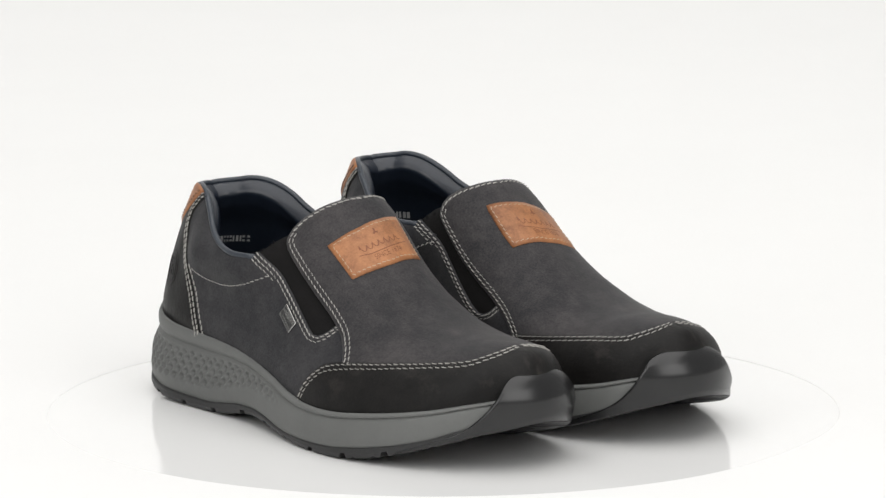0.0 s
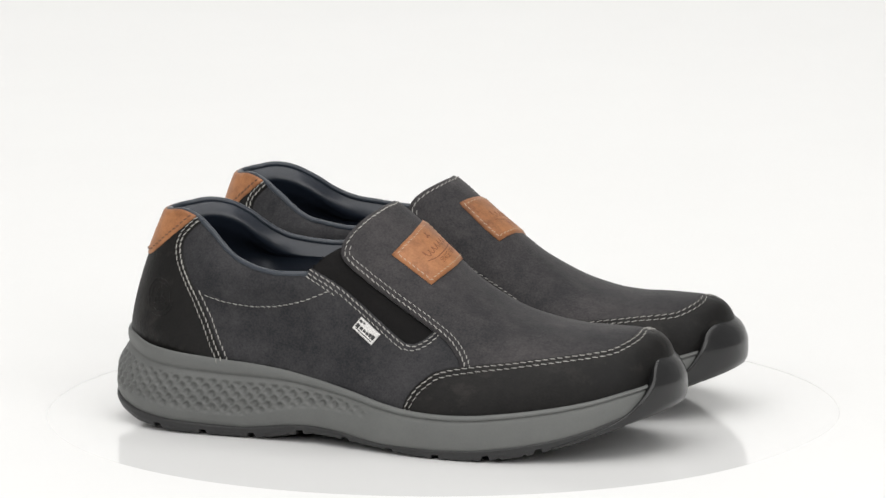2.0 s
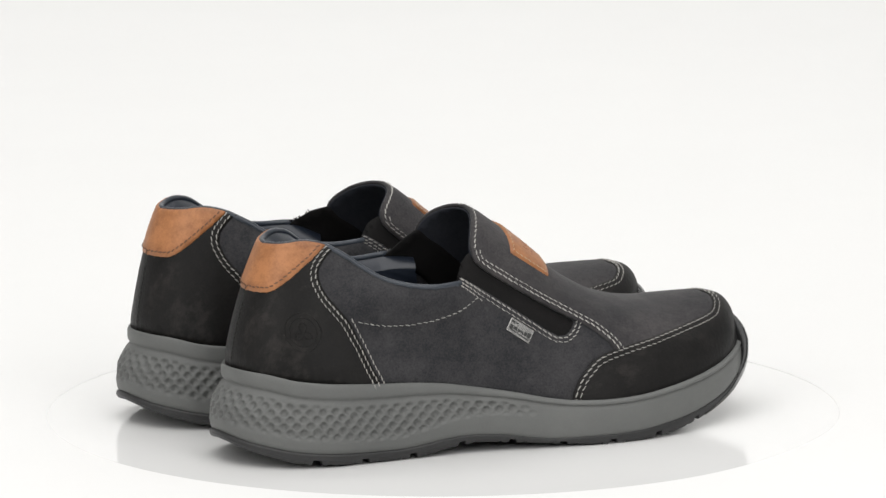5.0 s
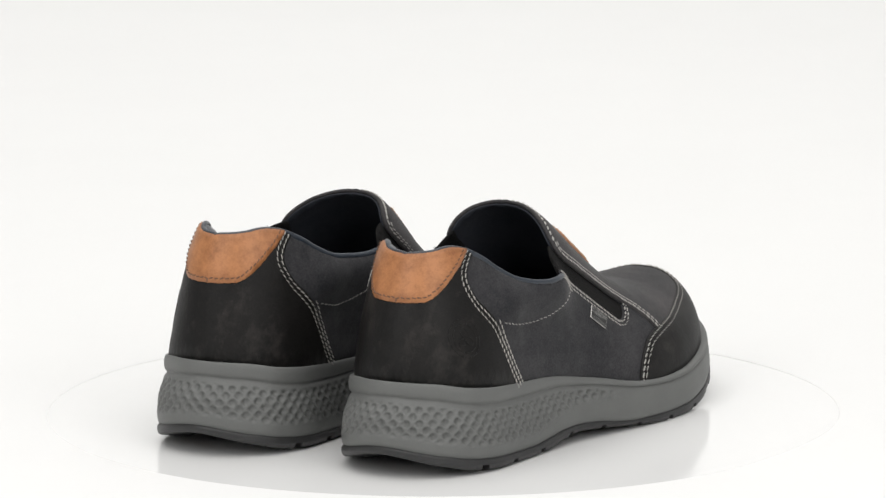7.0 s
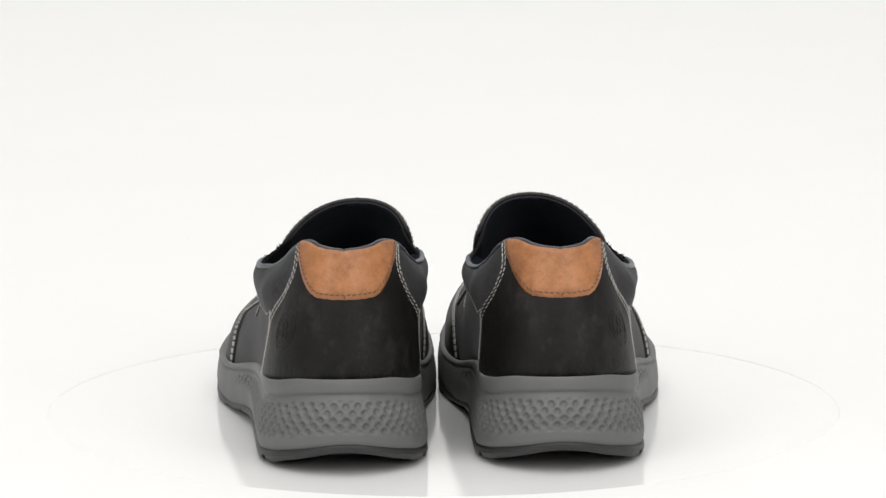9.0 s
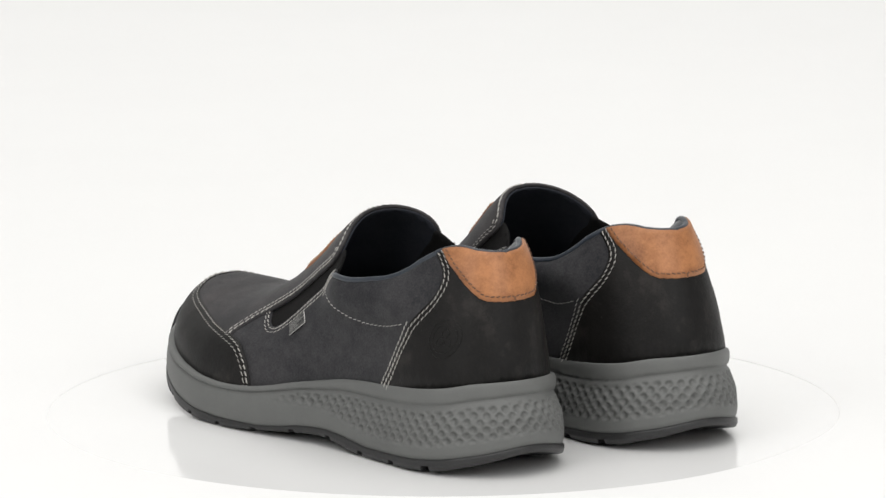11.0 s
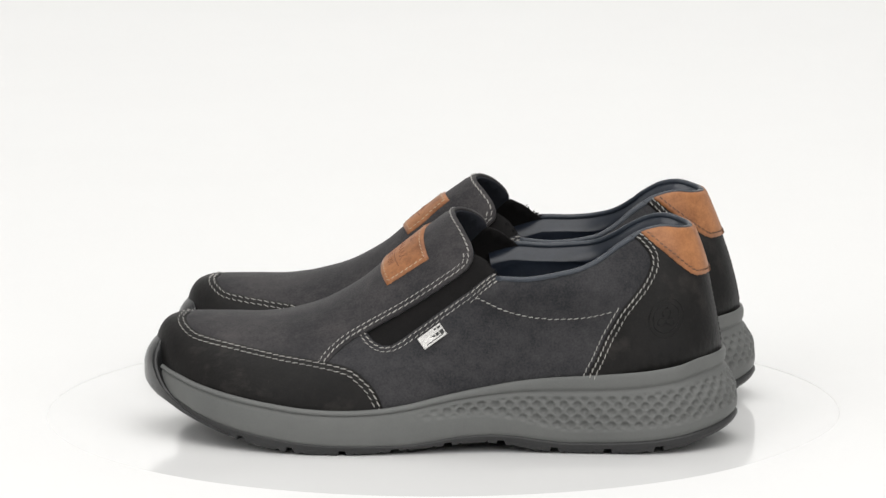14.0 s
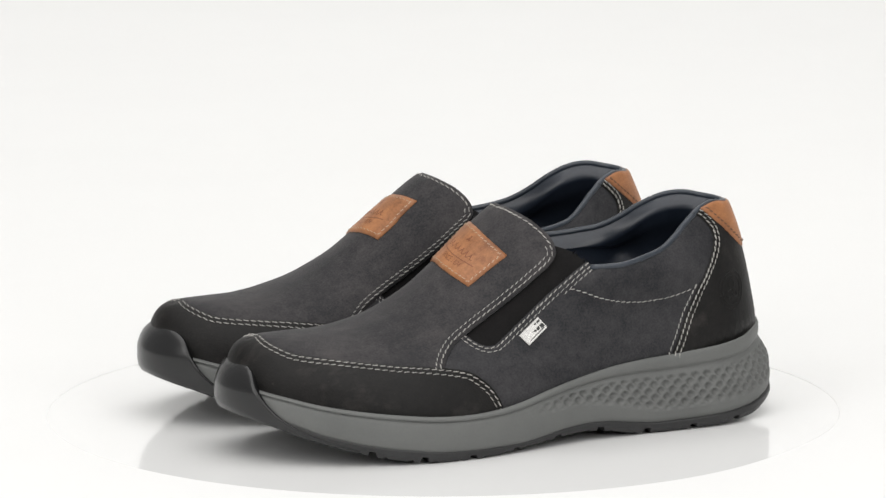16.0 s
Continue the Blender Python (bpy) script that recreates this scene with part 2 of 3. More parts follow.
SX, SY = 330.0, 110.0      # metric of the (q, v) chart


def triangulate(poly):
    """poly in (q, v); gives points, triangles, and which points lie on the rim."""
    ring = np.array([(q * SX, v * SY) for q, v in poly])
    ring = resample(np.vstack([ring, ring[:1]]), 2.0)[:-1]
    ring[:, 0] = ring[:, 0].clip(0, SX)
    ring[:, 1] = ring[:, 1].clip(0, SY)
    lo, hi = ring.min(0), ring.max(0)
    pts = [tuple(p) for p in ring]
    step = 3.0
    for i, gx in enumerate(np.arange(lo[0] + step / 2, hi[0], step)):
        for gy in np.arange(lo[1] + step / 2 + (i % 2) * step / 2, hi[1], step):
            if inside(ring, (gx, gy)) and np.min(np.sum((ring - (gx, gy)) ** 2, 1)) > 1.5 ** 2:
                pts.append((gx, gy))
    n = len(ring)
    res = delaunay_2d_cdt([Vector(p) for p in pts], [(i, (i + 1) % n) for i in range(n)], [], 1, 1e-5)
    vs = np.array([(v.x / SX, v.y / SY) for v in res[0]])
    rim = np.array([any(k < n for k in o) for o in res[3]])
    return vs, [tuple(f) for f in res[2]], rim


def panel_on(bm, tri, side, sign, off, thick):
    """Lays the triangulated region over one side of the upper with a rounded, raised edge."""
    vs, faces, rim = tri
    q, v = vs[:, 0], vs[:, 1]
    seam = (v > 0.999) | (q < 0.001) | (q > 0.999)
    edge = rim & ~seam
    up = upper_at(q, v, side, np.where(edge, off - min(0.45, thick * 0.4), off))
    dn = upper_at(q, v, side, np.full(len(q), off - thick))
    a = [bm.verts.new(put(p, sign)) for p in up]
    b = [bm.verts.new(put(p, sign)) for p in dn]
    count = {}
    for f in faces:
        for i in range(3):
            e = (f[i], f[(i + 1) % 3])
            count[tuple(sorted(e))] = count.get(tuple(sorted(e)), 0) + 1
    for f in faces:
        try:
            bm.faces.new([a[i] for i in f])
            bm.faces.new([b[i] for i in reversed(f)])
        except ValueError:
            pass
    for f in faces:
        for i in range(3):
            i0, i1 = f[i], f[(i + 1) % 3]
            if count[tuple(sorted((i0, i1)))] == 1 and not (seam[i0] and seam[i1]):
                try:
                    bm.faces.new([a[i0], b[i0], b[i1], a[i1]])
                except ValueError:
                    pass


def panel(name, poly, material, parent, sign, sides, off, thick, label=""):
    tri = None if isinstance(poly, dict) else triangulate(poly)
    bm = bmesh.new()
    for s in sides:
        panel_on(bm, tri or triangulate(poly[s]), s, sign, off, thick)
    bmesh.ops.remove_doubles(bm, verts=bm.verts, dist=0.00012)
    bmesh.ops.recalc_face_normals(bm, faces=bm.faces)
    return part(name, bm, material, parent, label)


def stitch_row(bm, path_qv, side, sign, off, length=2.5, gap=3.2, width=0.66, height=0.4):
    """Single stitches, small rounded bars, along a path on the upper."""
    p = resample(path_qv * [SX, SY], 0.5) / [SX, SY]
    pos = upper_at(p[:, 0], p[:, 1], side, np.full(len(p), off))
    nor = upper_normal(p[:, 0], p[:, 1], side)
    bars(bm, pos, nor, sign, length, gap, width, height)


def bars(bm, pos, nor, sign, length, gap, width, height):
    L = np.concatenate([[0], np.cumsum(np.linalg.norm(np.diff(pos, axis=0), axis=1))])
    at = lambda arr, s: np.array([np.interp(s, L, arr[:, k]) for k in range(3)])
    s = gap / 2
    while s + length / 2 < L[-1]:
        c, n = at(pos, s), at(nor, s)
        t = at(pos, s + length / 2) - at(pos, s - length / 2)
        if np.linalg.norm(t) < 1e-6:
            s += gap
            continue
        t, n = t / np.linalg.norm(t), n / np.linalg.norm(n)
        w = np.cross(n, t)
        skew = w * 0.2 * length
        prof = [(-0.5, 0.35, 0.0), (-0.32, 0.5, 1.0), (0.32, 0.5, 1.0), (0.5, 0.35, 0.0)]
        rows = []
        for u, k, h in prof:
            o = c + t * u * length + skew * u
            rows.append([bm.verts.new(put(o - w * width * k - n * 0.3, sign)), bm.verts.new(put(o + n * height * (0.45 + 0.55 * h), sign)),
                         bm.verts.new(put(o + w * width * k - n * 0.3, sign))])
        for r0, r1 in zip(rows, rows[1:]):
            for i in range(2):
                bm.faces.new([r0[i], r0[i + 1], r1[i + 1], r1[i]])
        bm.faces.new(rows[0])
        bm.faces.new(rows[-1])
        s += gap
    return bm


def shifted(path, d, side=1):
    """The path moved sideways on the surface by d millimetres."""
    m = resample(path * [SX, SY], 1.0)
    t = np.gradient(m, axis=0)
    t /= np.maximum(np.linalg.norm(t, axis=1, keepdims=True), 1e-9)
    flat = np.stack([-t[:, 1], t[:, 0]], 1)
    p = m / [SX, SY]
    q, v, e = p[:, 0].clip(0.004, 0.996), p[:, 1].clip(0.004, 0.985), 0.003
    dq = (upper(q + e, v, side) - upper(q - e, v, side)) / (2 * e * SX)
    dv = (upper(q, v + e, side) - upper(q, v - e, side)) / (2 * e * SY)
    along = dq * t[:, :1] + dv * t[:, 1:]
    across = np.cross(np.cross(dq, dv), along)
    across *= np.sign(np.sum(across * (dq * flat[:, :1] + dv * flat[:, 1:]), 1, keepdims=True))
    across /= np.maximum(np.linalg.norm(across, axis=1, keepdims=True), 1e-9)
    out = np.array([np.linalg.lstsq(np.stack([a, b], 1), c, rcond=None)[0] for a, b, c in zip(dq, dv, across)])
    size = np.linalg.norm(out, axis=1, keepdims=True)
    out *= np.minimum(1.0, 3.0 / np.maximum(size, 1e-9))
    for _ in range(4):
        out[1:-1] = (out[:-2] + 2 * out[1:-1] + out[2:]) / 4
    return ((m + out * d) / [SX, SY]).clip(0, 1)


def tube(bm, pos, radius, sign, n=10, squash=1.0):
    pos = np.asarray(pos)
    t = np.gradient(pos, axis=0)
    t /= np.linalg.norm(t, axis=1, keepdims=True)
    up = np.array([0, 0, 1.0])
    rings = []
    for p, d in zip(pos, t):
        a = np.cross(d, up)
        a /= np.linalg.norm(a)
        b = np.cross(a, d)
        rings.append([bm.verts.new(put(p + radius * (math.cos(k) * a + squash * math.sin(k) * b), sign)) for k in np.linspace(0, 2 * math.pi, n, endpoint=False)])
    for r0, r1 in zip(rings, rings[1:]):
        for i in range(n):
            bm.faces.new([r0[i], r0[(i + 1) % n], r1[(i + 1) % n], r1[i]])
    bm.faces.new(rings[0])
    bm.faces.new(rings[-1])


def grid_faces(bm, rows, closed=False):
    for r0, r1 in zip(rows, rows[1:]):
        n = len(r0)
        for i in range(n if closed else n - 1):
            bm.faces.new([r0[i], r0[(i + 1) % n], r1[(i + 1) % n], r1[i]])


# ---- sole outline and heights ----
SA, SB = -164.6, 151.4


def sq_of(x):
    return np.arccos(np.clip(-(2 * (np.asarray(x, float) - SA) / (SB - SA) - 1), -1, 1)) / math.pi


def sx_of(q):
    return SA + (SB - SA) * (1 - np.cos(math.pi * np.asarray(q, float))) / 2


def over_sq(table):
    return pchip(sq_of([a for a, b in table]), [b for a, b in table], table[0][1] != 0 or table[-1][1] != 0)


S_OUT = over_sq([(-164.6, 0), (-161.5, 15), (-152, 28.5), (-138, 38.8), (-113, 45.4), (-82, 46), (-40, 48), (-15, 53), (10, 59), (36, 63.5), (55, 64.3), (79, 61), (102, 54),
                 (121, 44.6), (136.5, 32), (146.5, 18.5), (152.3, 0)])
S_IN = over_sq([(-164.6, 0), (-161.5, 15), (-152, 28.5), (-138, 38.4), (-113, 44.4), (-82, 44.5), (-40, 44), (-15, 45.5), (10, 49.6), (36, 54), (55, 56), (79, 55.3), (102, 51),
                (121, 43.5), (136.5, 31.5), (146.5, 18.5), (152.3, 0)])
S_TOE = over_sq([(-164.6, 0), (60, 0), (152.3, -4)])
Z_MT = over_sq([(-164.6, 50.3), (-154, 49.3), (-136, 46.0), (-121, 44.2), (-103, 42.6), (-88, 41.4), (-74, 40.6), (-56, 38.8), (-32, 34.4), (-15, 31.0), (5.5, 26.4), (20, 24.4),
                (41, 23.6), (59, 24.4), (80, 26.5), (101, 29.2), (117, 31.9), (137, 36.6), (152.3, 41)])
Z_MB = over_sq([(-164.6, 16), (-151, 11), (-136, 8), (-121.6, 6.5), (-92, 5.2), (-80, 5.1), (-62, 6.9), (-50, 8.5), (-39, 9), (-21, 8.1), (-6.6, 5.9), (11, 4.3),
                (37, 4.4), (55, 5.1), (73, 7), (95, 10.5), (117, 16.2), (133, 22.5), (152.3, 29)])
Z_OB = over_sq([(-164.6, 12.2), (-151, 6.3), (-135.5, 2.4), (-108, 0.5), (-84, 0.2), (-66, 0.9), (-51, 3.5), (-33, 5.3), (-18, 4.3), (0.5, 2.7), (21, 0.9), (42, 0.0),
                (60, 0.5), (83, 3.1), (104, 8), (124, 14.2), (139, 19.8), (152.3, 25)])
LIP = over_sq([(-164.6, 0.76), (-112, 0.76), (-50, 0.80), (10, 0.85), (152.3, 0.85)])
HEELY = over_sq([(-164.6, 1), (-100, 1), (-40, 0.45), (12, 0.1), (152.3, 0.0)])


def sole_side(q, side, inset):
    """Plan point of the sole's edge moved inwards by inset."""
    q = np.asarray(q, float)

    def at(u):
        u = np.asarray(u)
        w = np.where(side > 0, S_OUT(u), S_IN(u))
        return np.stack([sx_of(u), S_TOE(u) + side * w], -1)
    p = at(q)
    e = 0.004
    d = at(np.clip(q + e, 0, 1)) - at(np.clip(q - e, 0, 1))
    d = d / np.maximum(np.linalg.norm(d, axis=-1, keepdims=True), 1e-9)
    n = np.stack([-d[..., 1], d[..., 0]], -1) * side
    end0, end1 = q < 1e-6, q > 1 - 1e-6
    n[..., 0] = np.where(end0, -1, np.where(end1, 1, n[..., 0]))
    n[..., 1] = np.where(end0 | end1, 0, n[..., 1])
    return p - n * np.asarray(inset, float)[..., None], n


def arc_params(gap):
    """Around the sole in even steps of gap millimetres."""
    q = np.linspace(0, 1, 4000)
    out = []
    for side in (1, -1):
        p, _ = sole_side(q, side, np.zeros(len(q)))
        L = np.concatenate([[0], np.cumsum(np.linalg.norm(np.diff(p, axis=0), axis=1))])
        n = int(L[-1] / gap)
        s = np.linspace(0, L[-1], n + 1)
        qs = np.interp(s, L, q)
        rows = [(a, side, b) for a, b in zip(qs, s)]
        out += rows if side > 0 else rows[-2:0:-1]
    return out


MID_PROFILE_HEEL = pchip([0, 0.12, 0.3, 0.5, 0.8, 0.95, 1.0, 1.04, 1.12, 1.22, 1.3], [1.6, 0.4, 0.0, 0.3, 2.0, 3.6, 4.7, 3.6, 3.0, 3.0, 3.8])
MID_PROFILE_FORE = pchip([0, 0.12, 0.3, 0.5, 0.8, 0.95, 1.0, 1.04, 1.12, 1.22, 1.3], [1.0, 0.2, 0.0, 0.2, 0.8, 1.5, 2.6, 1.5, 1.1, 1.5, 3.0])


def midsole(parent, sign):
    bm = bmesh.new()
    ring = arc_params(0.85)
    levels = list(np.linspace(0.0, 0.96, 52)) + [1.0, 1.02, 1.04, 1.08, 1.13, 1.18, 1.23, 1.27, 1.3]
    Q = np.array([r[0] for r in ring])
    S = np.array([r[1] for r in ring])
    A = np.array([r[2] for r in ring])
    zt, zb, lip, hy = Z_MT(Q), Z_MB(Q), LIP(Q), HEELY(Q)
    X = sx_of(Q)
    rows = []
    for f in levels:
        inset = hy * MID_PROFILE_HEEL(f) + (1 - hy) * MID_PROFILE_FORE(f) + 3.4 * (1 - smoothstep(-160, -128, X)) * smoothstep(0.55, 1.1, f)
        frac = lip * f if f <= 1 else lip + (1 - lip) * (f - 1) / 0.3
        z = zb + (zt - zb) * frac
        # staggered shallow dents around the heel that die out towards the forefoot
        pu, pz = 7.2, 6.8
        cu = A * S / pu
        cz = (z - 9) / pz
        dent = np.zeros(len(Q))
        for du, dz in ((0, 0), (0.5, 0.5)):
            fu, fz = (cu + du) % 1 - 0.5, (cz + dz) % 1 - 0.5
            r2 = (fu * pu / 1.95) ** 2 + (fz * pz / 1.75) ** 2
            dent = np.maximum(dent, np.exp(-r2 ** 2.2))
        low = zb + (zt - zb) * (0.20 + 0.30 * smoothstep(-85, -10, X))
        zone = (1 - smoothstep(-25, 5, X)) * smoothstep(low - 1, low + 3, z) * (1 - smoothstep(0.82, 0.93, f))
        inset = inset + (dent * 1.75 + 0.3) * zone
        p = np.zeros((len(Q), 2))
        for s in (1, -1):
            m = S == s
            p[m] = sole_side(Q[m], s, inset[m])[0]
        rows.append([bm.verts.new(put((a[0], a[1], b), sign)) for a, b in zip(p, z)])
    grid_faces(bm, rows, True)
    p = np.zeros((len(Q), 2))
    for s in (1, -1):
        m = S == s
        p[m] = sole_side(Q[m], s, np.full(m.sum(), 12.0))[0]
    top = [bm.verts.new(put((a[0], a[1], b - 2.5), sign)) for a, b in zip(p, zt)]
    grid_faces(bm, [rows[-1], top], True)
    bmesh.ops.recalc_face_normals(bm, faces=bm.faces)
    return part("midsole", bm, MIDSOLE, parent, "grey foam midsole with a dimpled heel")


def outsole(parent, sign):
    bm = bmesh.new()
    ring = arc_params(1.0)
    Q = np.array([r[0] for r in ring])
    S = np.array([r[1] for r in ring])
    A = np.array([r[2] for r in ring])
    zb, zo = Z_MB(Q) + 0.6, Z_OB(Q)
    big = np.abs((A + 9) % 28.0 - 14) < 2.1
    small = np.abs((A + 23) % 14.0 - 7) < 0.7
    notch = np.where(big, 2.9, np.where(small, 1.1, 0.0))
    notch = notch * (sx_of(Q) > -146)
    notch = np.minimum(notch, np.maximum(zb - zo - 1.4, 0))
    low = zo + notch
    heel = HEELY(Q)
    rows = []
    for ins, z in ((2.2, zb + 0.8), (0.7, zb), (0.1, zb - 0.7), (0.0, (zb + zo) / 2), (0.3 + heel * 0.6, np.maximum(low, zo + 0.6)), (1.3 + heel * 1.2, low), (18.0, low), (24.0, zo + 1.5)):
        p = np.zeros((len(Q), 2))
        inset = np.zeros(len(Q)) + ins
        for s in (1, -1):
            m = S == s
            p[m] = sole_side(Q[m], s, inset[m])[0]
        rows.append([bm.verts.new(put((a[0], a[1], b), sign)) for a, b in zip(p, np.zeros(len(Q)) + z)])
    grid_faces(bm, rows, True)
    bm.faces.new(rows[-1])
    bmesh.ops.triangulate(bm, faces=[f for f in bm.faces if len(f.verts) > 4])
    bmesh.ops.recalc_face_normals(bm, faces=bm.faces)
    ob = part("outsole", bm, OUTSOLE, parent, "black rubber outsole with notched tread")
    for poly in ob.data.polygons:
        poly.use_smooth = False
    return ob


def toe_bumper(parent, sign):
    """The black rubber wrap over the front of the sole; its rear edge sweeps down and back in an S."""
    bm = bmesh.new()
    rows = []
    edge = pchip([98, 104, 115, 125, 133.7, 138.8, 143.4, 146, 148.5, 152.3], [7.5, 9.6, 13.8, 18, 23.7, 30, 39, 46.5, 50, 51])
    prof = pchip([0, 20, 26, 32, 37, 42, 46.5, 51.5], [-0.6, 0.4, 1.8, 2.6, 2.5, 1.2, -1.2, -5.2])
    n = 150
    for i in range(n + 1):
        u = -1 + 2 * i / n
        side = 1 if u >= 0 else -1
        a = abs(u) ** 1.25
        q = 1 - (1 - float(sq_of(100.0 if side > 0 else 94.0))) * a
        pq = np.array([q])
        x = float(sx_of(q))
        slide = 0 if side > 0 else 5.0 * smoothstep(152, 138, x)
        zb = float(Z_OB(pq)[0]) + 0.5
        top = max(float(edge(x + slide)), zb + 0.6)
        thick = smoothstep(0.5, 9.0, top - zb)
        col = []
        for g in np.linspace(0, 1, 24):
            z = zb + (top - zb) * g
            out = float(prof(z)) * thick - 1.0 * (1 - smoothstep(0, 0.12, g)) - 0.5 * smoothstep(0.9, 1.0, g) * thick + 0.25
            p, _ = sole_side(pq, side, np.array([-out]))
            col.append((p[0][0], p[0][1], z))
        for back, dz in ((0.7, 0.35), (1.6, 0.3), (3.2, -0.6), (7.0, -3.0)):
            p, _ = sole_side(pq, side, np.array([-out + back]))
            col.append((p[0][0], p[0][1], z + dz * thick))
        rows.append([bm.verts.new(put(c, sign)) for c in col])
    grid_faces(bm, rows)
    bmesh.ops.recalc_face_normals(bm, faces=bm.faces)
    return part("toe_bumper", bm, BUMPER, parent, "smooth satin black rubber toe bumper")


# ---- outlines on the upper, as x and z seen from the side ----
TOPLINE = spline([(-136.6, 113.6), (-130, 114.5), (-121, 115.9), (-111, 113.6), (-102, 108.2), (-90, 99.4), (-78, 93.6), (-60, 90.3), (-41, 90.6)])
COUNTER = spline([(-105.3, 113.0), (-112, 107.8), (-117.4, 100), (-115, 89.5), (-104.8, 74.5), (-96, 56.5), (-88, 38.5)])
FLAP = spline([(-11.5, 122), (-18.5, 116.5), (-24.5, 109.5), (-26.4, 102.4), (-23, 95), (-1.0, 80.8), (30.5, 62.2), (38.8, 57.0), (46.3, 49.6), (49, 44)])
GUARD = spline([(17, 22), (19.8, 29), (24.2, 35.7), (34.6, 43.8), (50.8, 47.4), (74.3, 49.8), (100.6, 52.6), (120, 55.4), (129, 57.6), (133.5, 59.4), (135.5, 60.6)])
GUARD_IN = spline([(17, 22), (19.8, 29), (24.2, 35.9), (34.6, 44.8), (50.8, 49.2), (74.3, 52.0), (100.6, 54.2), (120, 56.2), (129, 57.8), (133.5, 59.4), (135.5, 60.6)])
QUARTER_FRONT = spline([(-40.2, 93.6), (-24.5, 84), (10.8, 60), (16.5, 57.2), (21.6, 57.4), (26.8, 61), (34, 68)])
SWING = spline([(-101, 75), (-86.6, 71.9), (-68.7, 71), (-47.7, 74.5), (-28, 82)])

TOP_Q = find_xz(TOPLINE)
COUNTER_Q = find_xz(COUNTER)
FLAP_Q = find_xz(FLAP)
GUARD_Q = find_xz(GUARD)
GUARD_IN_Q = find_xz(GUARD_IN, -1)
QF_Q = find_xz(QUARTER_FRONT)
SWING_Q = find_xz(SWING)
TOP_Q[0, 0] = 0
FLAP_Q[0, 1] = 1
for g in (GUARD_Q, GUARD_IN_Q):
    g[0, 1] = 0
    g[-1] = (GUARD_Q[-1, 0], 1)
COUNTER_Q[-1, 1] = 0


def round_tip(g):
    """The toe seam crosses the middle of the shoe squarely."""
    k = int(np.argmax(x_of(g[:, 0]) > 123))
    q0, v0 = g[k]
    u = np.linspace(0, 1, 16)[1:]
    q1 = float(q_of(136.8))
    return np.vstack([g[:k + 1], np.stack([q1 - (q1 - q0) * (1 - u) ** 2.2, v0 + (1 - v0) * u], 1)])


GUARD_Q, GUARD_IN_Q = round_tip(GUARD_Q), round_tip(GUARD_IN_Q)


def smooth_qv(path, n=3):
    p = path.copy()
    for _ in range(n):
        p[1:-1] = (p[:-2] + 2 * p[1:-1] + p[2:]) / 4
    return p


TOP_Q, COUNTER_Q, FLAP_Q, GUARD_Q, GUARD_IN_Q, QF_Q, SWING_Q = [smooth_qv(a) for a in (TOP_Q, COUNTER_Q, FLAP_Q, GUARD_Q, GUARD_IN_Q, QF_Q, SWING_Q)]


def outlines():
    o = {}
    k = int(np.argmin(np.abs(TOP_Q[:, 0] - COUNTER_Q[0, 0])))
    o["counter"] = np.vstack([[(0, 0)], TOP_Q[:k + 1], COUNTER_Q[1:]])
    kb = max(k - 3, 1)
    o["quarter"] = np.vstack([TOP_Q[kb:], QF_Q, [FLAP_Q[-4] + (0.012, 0.01)], [FLAP_Q[-1] + (0.02, 0.02)], [(GUARD_Q[0, 0] + 0.035, 0.22)], [(GUARD_Q[0, 0] + 0.02, 0)],
                              [(COUNTER_Q[-1, 0] - 0.02, 0)], COUNTER_Q[::-1][1:-2] - (0.016, 0)])
    o["vamp"] = np.vstack([FLAP_Q, [(FLAP_Q[-1, 0] + 0.03, FLAP_Q[-1, 1] - 0.02)], GUARD_Q[-26:] - (0, 0.05), [(float(q_of(139)), 1.0)]])
    o["guard"] = {s: np.vstack([g, [(1, 1)], [(1, 0)]]) for s, g in ((1, GUARD_Q), (-1, GUARD_IN_Q))}
    g0 = find_xz([(-43, 89.6), (-40, 93.2), (-34, 99.4), (-27, 104.0), (-19, 97.0)])
    g1 = find_xz([(40, 59), (36, 49), (13, 45), (-7, 59)])
    o["gore"] = np.vstack([g0, g1])
    pt = find_xz(spline([(-111, 113.6), (-120, 106.3), (-129.5, 98.4), (-138.0, 91.6), (-141.5, 89.9), (-149, 89.7)]))
    pt[-1, 0] = 0
    kk = int(np.argmin(np.abs(TOP_Q[:, 0] - pt[0, 0])))
    o["patch"] = np.vstack([TOP_Q[:kk], pt])
    o["patch_low"] = pt
    return o


OUT = outlines()


